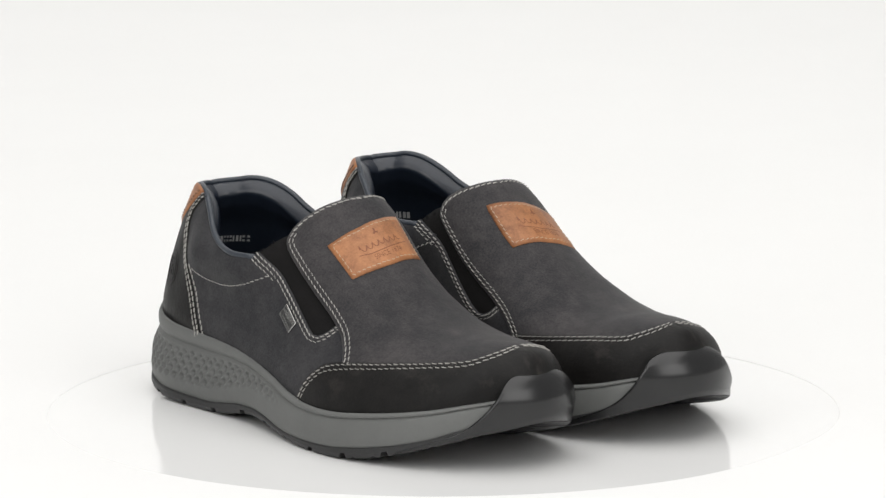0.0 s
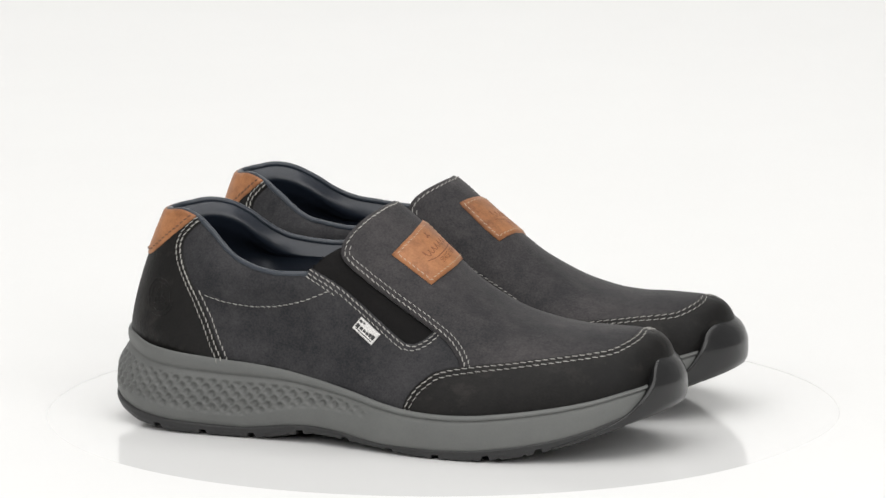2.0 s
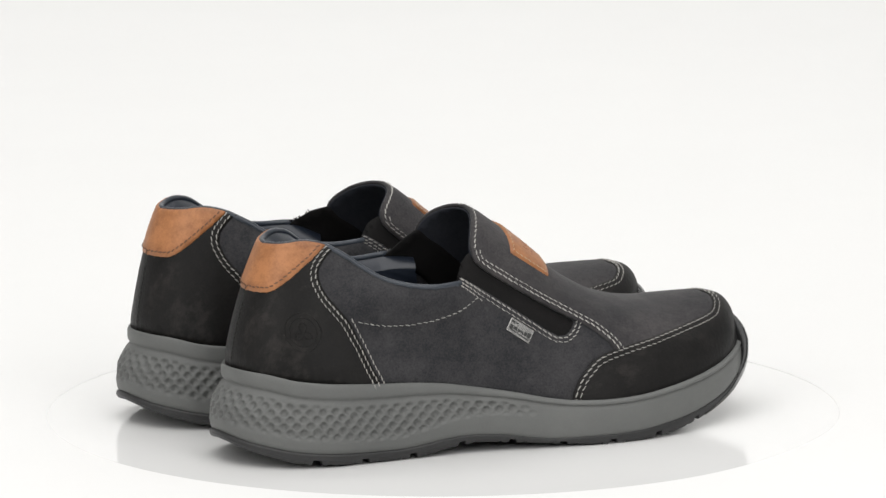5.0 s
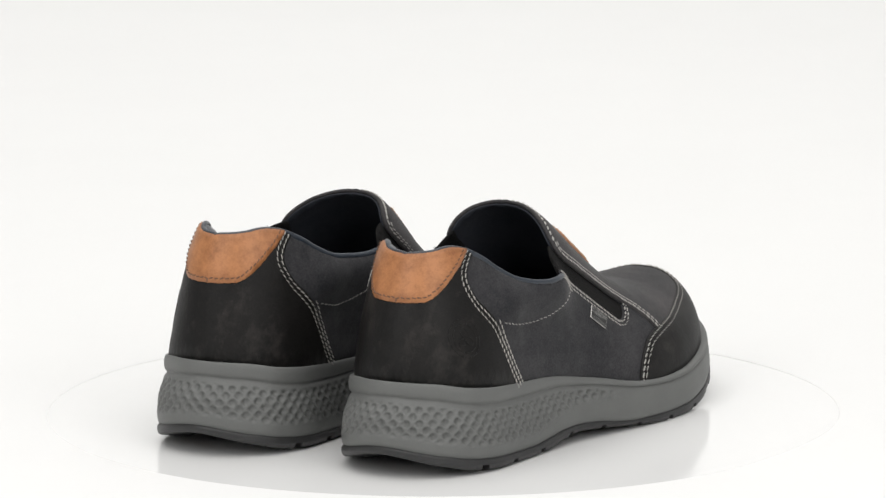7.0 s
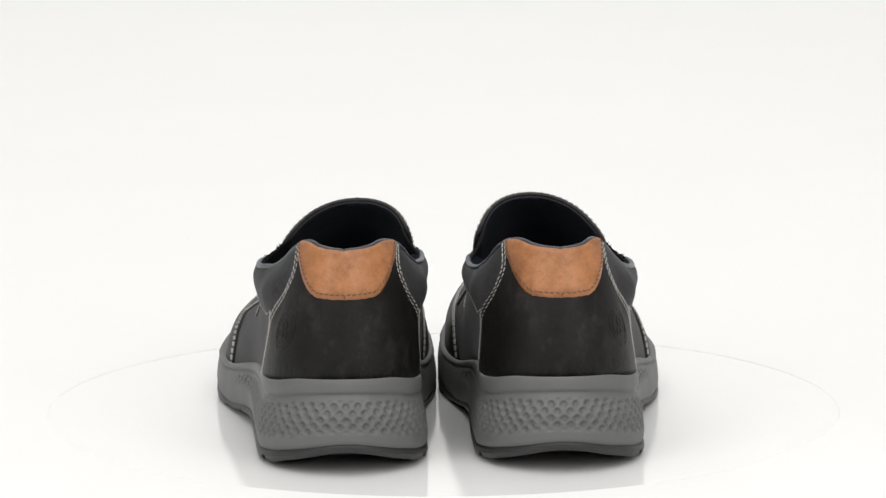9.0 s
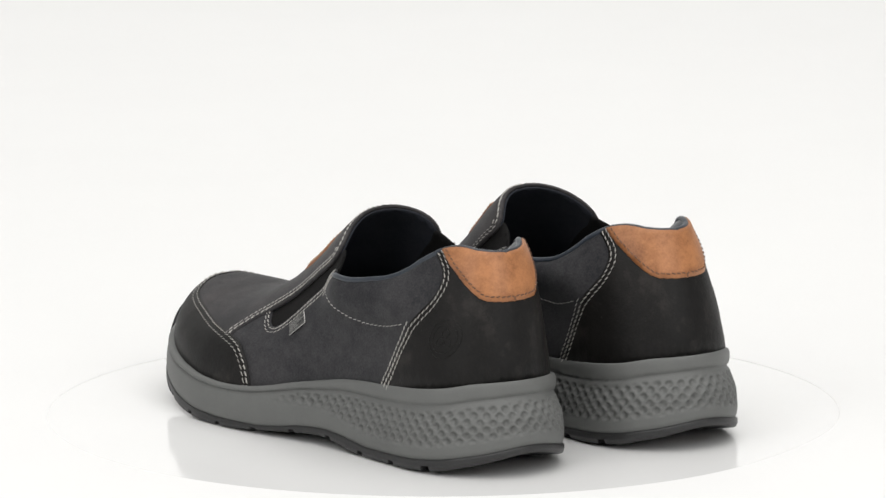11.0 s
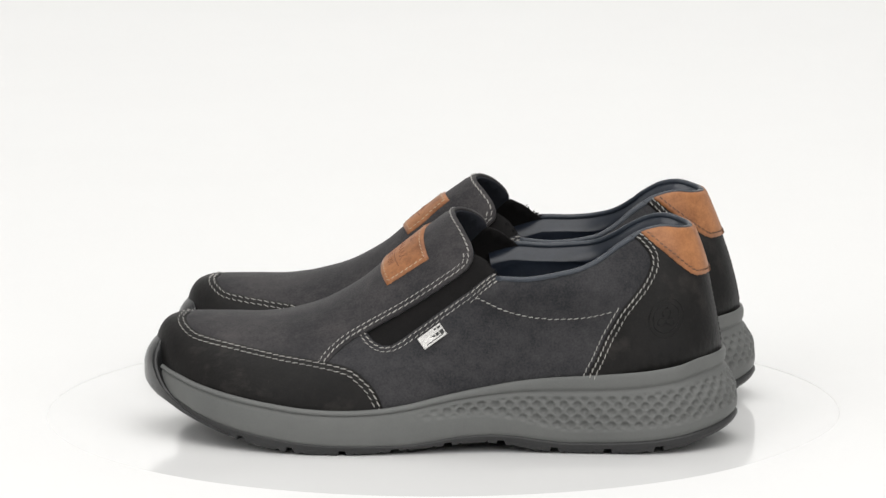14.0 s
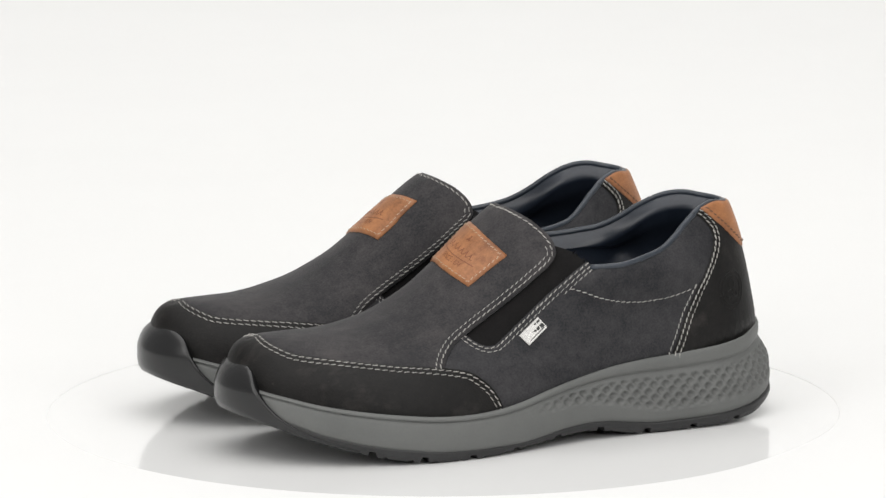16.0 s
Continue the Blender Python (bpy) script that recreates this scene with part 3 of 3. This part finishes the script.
def lining(parent, sign):
    """Padded navy lining round the opening, and the roll of its edge."""
    bm = bmesh.new()
    qs = np.linspace(0, TOP_Q[-1, 0] + 0.03, 60)
    for side in (1, -1):
        rows = []
        for k, t in enumerate(np.linspace(0, 1, 26) ** 1.6):
            tv = np.interp(qs, TOP_Q[:, 0], TOP_Q[:, 1])
            v = tv * (1 - t) + 0.10 * t
            roll = math.sqrt(max(0.0, 1 - (1 - min(1.0, t / 0.17)) ** 2))
            off = -0.6 - 9.5 * roll + 4.0 * smoothstep(0.3, 0.75, t)
            p = upper_at(qs, v, side, np.full(len(qs), off))
            rows.append([bm.verts.new(put(a, sign)) for a in p])
        grid_faces(bm, rows)
    bmesh.ops.remove_doubles(bm, verts=bm.verts, dist=0.0002)
    bmesh.ops.recalc_face_normals(bm, faces=bm.faces)
    part("lining", bm, LINING, parent, "padded navy leather lining")
    bm = bmesh.new()
    p = resample(TOP_Q * [SX, SY], 2.5) / [SX, SY]
    a = upper_at(p[:, 0], p[:, 1], 1, np.full(len(p), -0.6))
    b = upper_at(p[:, 0], p[:, 1], -1, np.full(len(p), -0.6))
    tube(bm, np.vstack([b[::-1][:-1], a]), 1.6, sign, 10)
    bmesh.ops.recalc_face_normals(bm, faces=bm.faces)
    part("collar_piping", bm, PIPING, parent, "rounded navy leather collar edge")


def insole(parent, sign):
    bm = bmesh.new()
    qs = np.linspace(0.02, 0.9, 40)
    rows = []
    for q in qs:
        z = float(Z_BASE(np.array([q]))[0]) + 7
        wo, wi = float(W_OUT(q)) * 0.92, float(W_IN(q)) * 0.92
        rows.append([bm.verts.new(put((float(x_of(q)), float(BASE_IN(q)) + (wo if u > 0 else wi) * u, z - 2 * (1 - u * u)), sign)) for u in np.linspace(-1, 1, 12)])
    grid_faces(bm, rows)
    part("insole", bm, SOCK, parent, "dark textile insole")
    # worn print on the back of the lining, inside the heel
    bm = bmesh.new()
    rng = random.Random(4)
    for side in (1, -1):
        q = 0.012
        while q < 0.15:
            dq = rng.uniform(0.004, 0.009)
            for z0, z1 in ((80.2, 83.8),) if rng.random() < 0.6 else ((80.2, 81.4), (82.6, 83.8)):
                col = []
                for u, z in ((q, z0), (q + dq, z0), (q + dq, z1), (q, z1)):
                    v = float(np.interp(z, upper(np.full(200, u), np.linspace(0, 0.6, 200), side)[:, 2], np.linspace(0, 0.6, 200)))
                    tv = float(np.interp(u, TOP_Q[:, 0], TOP_Q[:, 1]))
                    off = -10.6 + 4.0 * float(smoothstep(0.3, 0.75, (tv - v) / (tv - 0.10)))
                    col.append(bm.verts.new(put(upper_at(np.array([u]), np.array([v]), side, np.array([off]))[0], sign)))
                bm.faces.new(col)
            q += dq + rng.uniform(0.0025, 0.006)
    finish(bm, "lining_print", PRINT, parent, "pale worn print inside the heel", False)


def tongue_label(parent, sign):
    """Tan leather label stitched over the instep."""
    lr, lf, mr, mf = (np.array(a, float) for a in ((-2.0, 20.5), (20.5, 20.8), (-1.5, -22.8), (21.5, -21.5)))
    # sewn on by hand: a little further back on the left shoe
    for corner in (lr, lf, mr, mf):
        corner += (-1.0, 0.2) if sign > 0 else (0.8, 0.0)

    def plan(u, w):
        bow = np.array([5.0 * (1 - (2 * w - 1) ** 2), 0.0])
        return bow + (lr * (1 - u) * (1 - w) + lf * u * (1 - w) + mr * (1 - u) * w + mf * u * w)

    def at(u, w, off):
        x, y = plan(u, w)
        q, v, s = find_xy(x, y)
        p = upper_at(np.array([q]), np.array([v]), s, np.array([off]))[0]
        nn = upper_normal(np.array([q]), np.array([v]), s)[0]
        return np.array([x + nn[0] * off, y + nn[1] * off, 0]) + [0, 0, p[2]], nn
    NU, NW = 13, 25
    pos = np.zeros((NU, NW, 3))
    nor = np.zeros((NU, NW, 3))
    for i in range(NU):
        for j in range(NW):
            pos[i, j], nor[i, j] = at(i / (NU - 1), j / (NW - 1), 0.0)
    for _ in range(3):
        z = pos[..., 2].copy()
        z[1:-1, 1:-1] = (z[:-2, 1:-1] + z[2:, 1:-1] + z[1:-1, :-2] + z[1:-1, 2:] + 2 * z[1:-1, 1:-1]) / 6
        z[0, 1:-1] = (z[0, :-2] + z[0, 2:] + 2 * z[0, 1:-1]) / 4
        z[-1, 1:-1] = (z[-1, :-2] + z[-1, 2:] + 2 * z[-1, 1:-1]) / 4
        pos[..., 2] = z
    du, dw = np.gradient(pos, axis=0), np.gradient(pos, axis=1)
    nor = np.cross(du, dw)
    nor *= np.sign(nor[..., 2:3])
    nor /= np.linalg.norm(nor, axis=-1, keepdims=True)

    def surf(u, w, off):
        a, b = np.clip(u, 0, 1) * (NU - 1), np.clip(w, 0, 1) * (NW - 1)
        i, j = min(int(a), NU - 2), min(int(b), NW - 2)
        fa, fb = a - i, b - j
        mixed = lambda g: g[i, j] * (1 - fa) * (1 - fb) + g[i + 1, j] * fa * (1 - fb) + g[i, j + 1] * (1 - fa) * fb + g[i + 1, j + 1] * fa * fb
        return mixed(pos) + mixed(nor) * off, mixed(nor)
    bm = bmesh.new()
    top, low = [], []
    for i in range(NU):
        for j in range(NW):
            rim = i in (0, NU - 1) or j in (0, NW - 1)
            top.append(bm.verts.new(put(pos[i, j] + nor[i, j] * (2.1 if rim else 2.6), sign)))
            low.append(bm.verts.new(put(pos[i, j] + nor[i, j] * 0.6, sign)))
    ix = lambda i, j: i * NW + j
    for i in range(NU - 1):
        for j in range(NW - 1):
            bm.faces.new([top[ix(i, j)], top[ix(i + 1, j)], top[ix(i + 1, j + 1)], top[ix(i, j + 1)]])
    loop = [ix(0, j) for j in range(NW)] + [ix(i, NW - 1) for i in range(1, NU)] + [ix(NU - 1, j) for j in range(NW - 2, -1, -1)] + [ix(i, 0) for i in range(NU - 2, 0, -1)]
    for a, b in zip(loop, loop[1:] + loop[:1]):
        bm.faces.new([top[a], top[b], low[b], low[a]])
    bmesh.ops.recalc_face_normals(bm, faces=bm.faces)
    lab = part("tongue_label", bm, TAN, parent, "tan leather label with pressed lettering")
    bm = bmesh.new()
    ring = [(0.08, w) for w in np.linspace(0.04, 0.96, 30)] + [(u, 0.96) for u in np.linspace(0.08, 0.92, 16)] + [(0.92, w) for w in np.linspace(0.96, 0.04, 30)] + [(u, 0.04) for u in np.linspace(0.92, 0.08, 16)]
    pn = [surf(u, w, 2.62) for u, w in ring]
    bars(bm, np.array([a for a, b in pn]), np.array([b for a, b in pn]), sign, 2.1, 3.0, 0.8, 0.28)
    bmesh.ops.recalc_face_normals(bm, faces=bm.faces)
    tagged(part("label_stitching", bm, TAN_THREAD, lab), kind="stuff")
    # pressed marks: a script-like flourish, an underline, a small crest; the date line in letters
    bm = bmesh.new()

    def stroke(path, width):
        path = resample(np.array(path, float) * [24, 50], 0.8) / [24, 50]
        pts = [surf(u, w, 2.66) for u, w in path]
        P = np.array([a for a, b in pts])
        N = np.array([b for a, b in pts])
        T = np.gradient(P, axis=0)
        Wd = np.cross(N, T)
        Wd /= np.maximum(np.linalg.norm(Wd, axis=1, keepdims=True), 1e-9)
        rows = [[bm.verts.new(put(p - w * width / 2 - n * 0.1, sign)), bm.verts.new(put(p + n * 0.06, sign)), bm.verts.new(put(p + w * width / 2 - n * 0.1, sign))] for p, w, n in zip(P, Wd, N)]
        grid_faces(bm, rows)
    flip = (lambda w: w) if sign < 0 else (lambda w: 1 - w)
    wave = [(0.49 - 0.085 * math.sin(k * 1.05) * (1.3 if k < 4 else 0.8), flip(0.23 + 0.0135 * k + 0.012 * math.cos(k * 1.05))) for k in range(42)]
    stroke(spline(wave), 0.8)
    stroke(spline([(0.60, flip(0.20)), (0.655, flip(0.35)), (0.66, flip(0.6)), (0.62, flip(0.86))]), 0.8)
    for k in range(3):
        a = math.radians(90 + 120 * k)
        stroke([(0.25, flip(0.52)), (0.25 - 0.075 * math.sin(a), flip(0.52 + 0.035 * math.cos(a)))], 1.5)
    bmesh.ops.recalc_face_normals(bm, faces=bm.faces)
    part("pressed_mark", bm, TAN_DARK, lab)
    fc = bpy.data.curves.new("date_line", "FONT")
    fc.body, fc.size, fc.align_x, fc.align_y = "SINCE 1874", 1.0, "CENTER", "CENTER"
    tmp = new("date_line", fc)
    me = bpy.data.meshes.new_from_object(tmp)
    bpy.data.objects.remove(tmp)
    bm = bmesh.new()
    bm.from_mesh(me)
    bpy.data.meshes.remove(me)
    for v in bm.verts:
        w = 0.54 + v.co.x * 0.078
        p, _ = surf(0.765 - v.co.y * 0.16, flip(w), 2.7)
        v.co = put(p, sign)
    finish(bm, "date_lettering", TAN_DARK, lab, "", False)


def metal_tag(parent, sign):
    """Small steel tag beside the elastic, with enamel marks."""
    c = find_xz([(-7.0, 62.0)])[0]
    p = upper_at(np.array([c[0]]), np.array([c[1]]), 1, np.array([0.9]))[0]
    n = upper_normal(np.array([c[0]]), np.array([c[1]]), 1)[0]
    t = np.array([1.0, 0, -0.78])
    t = t - n * np.dot(t, n)
    t /= np.linalg.norm(t)
    w = np.cross(n, t)
    if w[2] < 0:
        w = -w

    def plate(bm, cx, cy, sx, sy, z0, z1, bev):
        rows = []
        for ins, z in ((0, z0), (0, z1 - bev), (bev, z1)):
            rows.append([bm.verts.new(put(p + t * (cx + a * (sx / 2 - ins)) + w * (cy + b * (sy / 2 - ins)) + n * z, sign)) for a, b in ((-1, -1), (1, -1), (1, 1), (-1, 1))])
        grid_faces(bm, rows, True)
        bm.faces.new(rows[-1])
    bm = bmesh.new()
    plate(bm, 0, 0, 15.0, 7.8, -1.6, 0.35, 0.3)
    bmesh.ops.recalc_face_normals(bm, faces=bm.faces)
    tag = finish(bm, "metal_tag", STEEL, parent, "small brushed steel tag with dark marks", False)
    bm = bmesh.new()
    for cx, cy, sx, sy in ((-5.6, 2.1, 2.0, 1.2), (-3.4, 2.3, 1.4, 0.9), (-5.6, -0.9, 2.2, 2.4), (-3.0, -0.7, 2.0, 1.7), (-0.7, -0.7, 1.7, 1.5), (1.4, -0.7, 1.7, 1.7),
                           (3.4, -0.4, 1.6, 2.1), (5.4, -0.2, 1.9, 2.6), (0.2, -2.5, 12.0, 0.5)):
        plate(bm, cx, cy, sx, sy, 0.2, 0.45, 0.05)
    finish(bm, "tag_marks", INK, tag, "", False)


def frayed_threads(parent, sign):
    """Loose black threads where the elastic ends at the collar."""
    rng = random.Random(9)
    for side in (1, -1):
        bm = bmesh.new()
        ends = find_xz([(-43, 90.5), (-40, 93.6), (-35, 98.6), (-29, 102.6)], side)
        for k in range(11):
            u = rng.random() ** 1.6 * 2.999
            i, f = int(u), u - int(u)
            q, v = ends[i] * (1 - f) + ends[i + 1] * f
            a = upper_at(np.array([q]), np.array([v]), side, np.array([-1.2]))[0]
            d = np.array([rng.uniform(-0.9, 0.2), rng.uniform(-0.5, 0.5), rng.uniform(0.5, 1.0)])
            d /= np.linalg.norm(d)
            pts = [a - d * 0.8, a + d * rng.uniform(0.3, 0.8), a + d * rng.uniform(0.9, 1.7) + np.array([rng.uniform(-0.8, 0.8), rng.uniform(-0.8, 0.8), 0])]
            rows = []
            for p, w in zip(pts, (0.55, 0.45, 0.18)):
                rows.append([bm.verts.new(put(p + w * np.array([math.cos(b), math.sin(b), 0.0]), sign)) for b in (0.0, 2.09, 4.19)])
            grid_faces(bm, rows, True)
            bm.faces.new(rows[-1])
        bmesh.ops.recalc_face_normals(bm, faces=bm.faces)
        tagged(part("frayed_threads", bm, GORE, parent, "loose black threads of the elastic"), kind="stuff")


def emblem(parent, sign):
    """A round mark pressed into the heel counter on the outer side."""
    bm = bmesh.new()
    c = np.array([-128.5, 70.5])

    def loop(pts, r):
        qv = smooth_qv(find_xz(pts), 1)
        pos = upper_at(qv[:, 0], qv[:, 1], 1, np.full(len(qv), 1.16))
        for _ in range(2):
            pos[1:-1] = (pos[:-2] + 2 * pos[1:-1] + pos[2:]) / 4
        tube(bm, pos, r, sign, 6)
    for rad in (10.0, 7.6):
        loop([c + rad * np.array([0.86 * math.cos(a), math.sin(a)]) for a in np.linspace(0, 2 * math.pi, 40)], 0.3)
    for a0 in (90, 215, 325):
        d = np.array([math.cos(math.radians(a0)) * 0.86, math.sin(math.radians(a0))])
        e = np.array([-d[1], d[0]])
        loop([c + d * r * 5.5 + e * 2.0 * math.sin(math.pi * r) for r in np.linspace(0.1, 1, 12)], 0.32)
        loop([c + d * r * 5.5 - e * 2.0 * math.sin(math.pi * r) for r in np.linspace(0.1, 1, 12)], 0.32)
    bmesh.ops.recalc_face_normals(bm, faces=bm.faces)
    part("pressed_emblem", bm, BLACK_NUBUCK, parent, "round mark pressed into black leather")


def settle(root):
    """The left shoe has sunk a little over the instep, its vamp leans inwards, its heel leans back and its inner collar stands higher."""
    for ob in root.children_recursive:
        n = len(ob.data.vertices)
        co = np.empty(n * 3)
        ob.data.vertices.foreach_get("co", co)
        co = co.reshape(n, 3) / K
        x, y, z = co[:, 0].copy(), co[:, 1].copy(), co[:, 2].copy()
        inner = smoothstep(-110, -70, x) * (1 - smoothstep(-42, -15, x)) * smoothstep(62, 90, z) * smoothstep(5, 24, -y)
        heel = (1 - smoothstep(-112, -70, x)) * smoothstep(55, 115, z)
        co[:, 2] += 1.0 * heel + 3.5 * inner - 1.0 * smoothstep(-70, -20, x) * (1 - smoothstep(10, 60, x)) * smoothstep(48, 105, z)
        co[:, 0] -= 4.0 * heel
        collar = smoothstep(-95, -70, x) * (1 - smoothstep(-40, -22, x)) * smoothstep(66, 90, z) * smoothstep(5, 24, y)
        co[:, 2] += 2.5 * collar
        fore = smoothstep(-35, 15, x) * (1 - 0.6 * smoothstep(70, 110, x)) * smoothstep(40, 62, z)
        co[:, 2] -= 2.2 * fore
        co[:, 1] -= 4.0 * fore
        ob.data.vertices.foreach_set("co", (co * K).ravel())
        ob.data.update()


def shoe(name, sign, label):
    """sign 1: the left shoe; -1: the right one, its mirror image."""
    root = new(name)
    outsole(root, sign)
    midsole(root, sign)
    toe_bumper(root, sign)
    insole(root, sign)
    lining(root, sign)
    for s in (1, -1):
        panel("elastic_gore", OUT["gore"], GORE, root, sign, (s,), -0.9, 1.6, "black elastic insert")
        panel("quarter", OUT["quarter"], SIDE_SHADED_NUBUCK, root, sign, (s,), 0.4, 2.2, "charcoal nubuck side panel")
    vamp = panel("vamp", OUT["vamp"], NUBUCK, root, sign, (1, -1), 1.5, 2.0, "charcoal nubuck vamp with a raised flap")
    panel("vamp_lining", OUT["vamp"], TEXTILE, root, sign, (1, -1), -0.7, 1.2, "navy lining under the flap")
    counter = panel("heel_counter", OUT["counter"], BLACK_NUBUCK, root, sign, (1, -1), 1.2, 2.0, "black nubuck heel counter")
    guard = panel("toe_guard", OUT["guard"], BLACK_NUBUCK, root, sign, (1, -1), 1.9, 2.4, "black nubuck toe guard")
    patch = panel("heel_patch", OUT["patch"], TAN, root, sign, (1, -1), 2.1, 1.6, "tan leather heel patch")
    # seams in pale thread
    for s in (1, -1):
        bm = bmesh.new()
        for d in (-1.5, -4.0):
            stitch_row(bm, shifted(COUNTER_Q, d)[5:], s, sign, 1.3)
        stitch_row(bm, shifted(COUNTER_Q, 1.7)[52:], s, sign, 0.6)
        tagged(part("counter_stitching", bm, THREAD, counter), kind="stuff")
        bm = bmesh.new()
        for d in (-1.6, -4.3):
            stitch_row(bm, shifted(GUARD_Q if s > 0 else GUARD_IN_Q, d, s)[:-1], s, sign, 1.95, 3.0, 3.9)
        tagged(part("guard_stitching", bm, THREAD, guard), kind="stuff")
        bm = bmesh.new()
        stitch_row(bm, shifted(FLAP_Q, 2.2), s, sign, 1.55, 2.8, 3.6)
        stitch_row(bm, shifted(FLAP_Q, 4.7)[50:], s, sign, 1.55, 2.4, 3.3)
        tagged(part("flap_stitching", bm, THREAD, vamp), kind="stuff")
        bm = bmesh.new()
        for d in (-1.4, -3.7):
            stitch_row(bm, shifted(QF_Q, d), s, sign, 0.45, 2.5, 3.4)
        stitch_row(bm, shifted(QF_Q, -5.8)[:14], s, sign, 0.45, 2.3, 3.2)
        stitch_row(bm, SWING_Q, s, sign, 0.45, 2.4, 3.4, 0.7, 0.4)
        tagged(part("quarter_stitching", bm, THREAD, root), kind="stuff")
        bm = bmesh.new()
        stitch_row(bm, shifted(OUT["patch_low"], -2.4)[3:], s, sign, 2.3, 2.1, 3.0, 0.8, 0.45)
        tagged(part("patch_stitching", bm, BROWN_THREAD, patch), kind="stuff")
    bm = bmesh.new()
    z = np.linspace(53, 86, 40)
    qv = find_xz([(-156 + 0.004 * (a - 53) ** 2, a) for a in z])
    qv[:, 0] = 0.0
    stitch_row(bm, qv, 1, sign, 1.05, 2.0, 2.6, 1.2, 0.45)
    tagged(part("back_seam", bm, DARK_THREAD, counter), kind="stuff")
    tongue_label(root, sign)
    metal_tag(root, sign)
    emblem(root, sign)
    frayed_threads(root, sign)
    if sign > 0:
        settle(root)
    tagged(root, label, "shoe", "pair of shoes")
    return root


# ---- studio ----
HOLE = 0.2050      # radius of the opening cut for the turntable
LIFT = 0.00002     # the paper lies a little above the disc


def sweep():
    """White paper with a round hole for the turntable; it curves up into the backdrop."""
    bm = bmesh.new()
    n = 180
    rings = []
    for r, z in ((HOLE, LIFT), (HOLE + 0.003, LIFT), (HOLE + 0.02, LIFT), (0.5, LIFT), (1.2, LIFT)):
        ring = []
        for k in range(n):
            a = 2 * math.pi * k / n
            curl = 0.0016 * math.exp(-((math.degrees(a) - 332) / 16.0) ** 2) if r < HOLE + 0.01 else 0.0
            ring.append(bm.verts.new((r * math.cos(a), r * math.sin(a), z + curl)))
        rings.append(ring)
    grid_faces(bm, rings, True)
    # square border, then the rise at the back
    sq = []
    for k in range(n):
        a = 2 * math.pi * k / n
        c, d = math.cos(a), math.sin(a)
        m = max(abs(c), abs(d))
        sq.append(bm.verts.new((1.6 * c / m, 1.6 * d / m, LIFT)))
    grid_faces(bm, [rings[-1], sq], True)
    front = [[bm.verts.new((x, y, LIFT)) for x in (-4, -1.6, 1.6, 4)] for y in (-4, -1.6)]
    grid_faces(bm, front)
    for sx in (-1, 1):
        grid_faces(bm, [[bm.verts.new((sx * a, y, LIFT)) for a in (1.6, 4)] for y in (-1.6, 1.6)])
    prof = [(1.6, LIFT), (2.2, LIFT)]
    for a in np.linspace(0, 90, 18)[1:]:
        prof.append((2.2 + 1.0 * math.sin(math.radians(a)), LIFT + 1.0 - 1.0 * math.cos(math.radians(a))))
    prof.append((3.2, 3.6))
    grid_faces(bm, [[bm.verts.new((x, y, z)) for x in (-4, -1.6, 1.6, 4)] for y, z in prof])
    bmesh.ops.remove_doubles(bm, verts=bm.verts, dist=0.0001)
    bmesh.ops.recalc_face_normals(bm, faces=bm.faces)
    ob = finish(bm, "backdrop", SWEEP, None)
    tagged(ob, "seamless white paper studio sweep", "backdrop", kind="structure")


def turntable():
    root = new("turntable")
    bm = bmesh.new()
    R, n = 0.2080, 160
    rows = []
    for r, z in ((0.05, -0.00006), (R - 0.02, -0.00006), (R - 0.0008, -0.00006), (R - 0.0003, -0.0003), (R, -0.0010), (R, -0.0085)):
        rows.append([bm.verts.new((r * math.cos(a), r * math.sin(a), z)) for a in np.linspace(0, 2 * math.pi, n, endpoint=False)])
    grid_faces(bm, rows, True)
    bm.faces.new(rows[0])
    bmesh.ops.recalc_face_normals(bm, faces=bm.faces)
    finish(bm, "top_plate", DISC, root, "glossy white acrylic disc", False)
    bm = bmesh.new()
    rows = []
    for r, z in ((R - 0.012, -0.0085), (R - 0.012, -0.03)):
        rows.append([bm.verts.new((r * math.cos(a), r * math.sin(a), z)) for a in np.linspace(0, 2 * math.pi, n, endpoint=False)])
    grid_faces(bm, rows, True)
    bm.faces.new(rows[1])
    bmesh.ops.recalc_face_normals(bm, faces=bm.faces)
    part("base_drum", bm, DISC, root)
    tagged(root, "round glossy white display turntable set into white paper", "turntable")
    return root


sweep()
table = turntable()
left = shoe("slip_on_shoe", 1, "charcoal slip-on shoe with tan patches and grey sole")
right = shoe("slip_on_shoe", -1, "charcoal slip-on shoe with tan patches and grey sole")


def motions():
    """The turntable turns evenly and carries both shoes."""
    for thing, off in ((table, 0.0), (left, 57.4 * K), (right, -55.8 * K)):
        rows = []
        for i in range(65):
            t = i * 0.25
            a = PHASE + OMEGA * t
            m = pose(-off * math.sin(radians(a)), off * math.cos(radians(a)), 0, 0, 0, a)
            rows.append((t, m))
        walk(thing, rows)


motions()
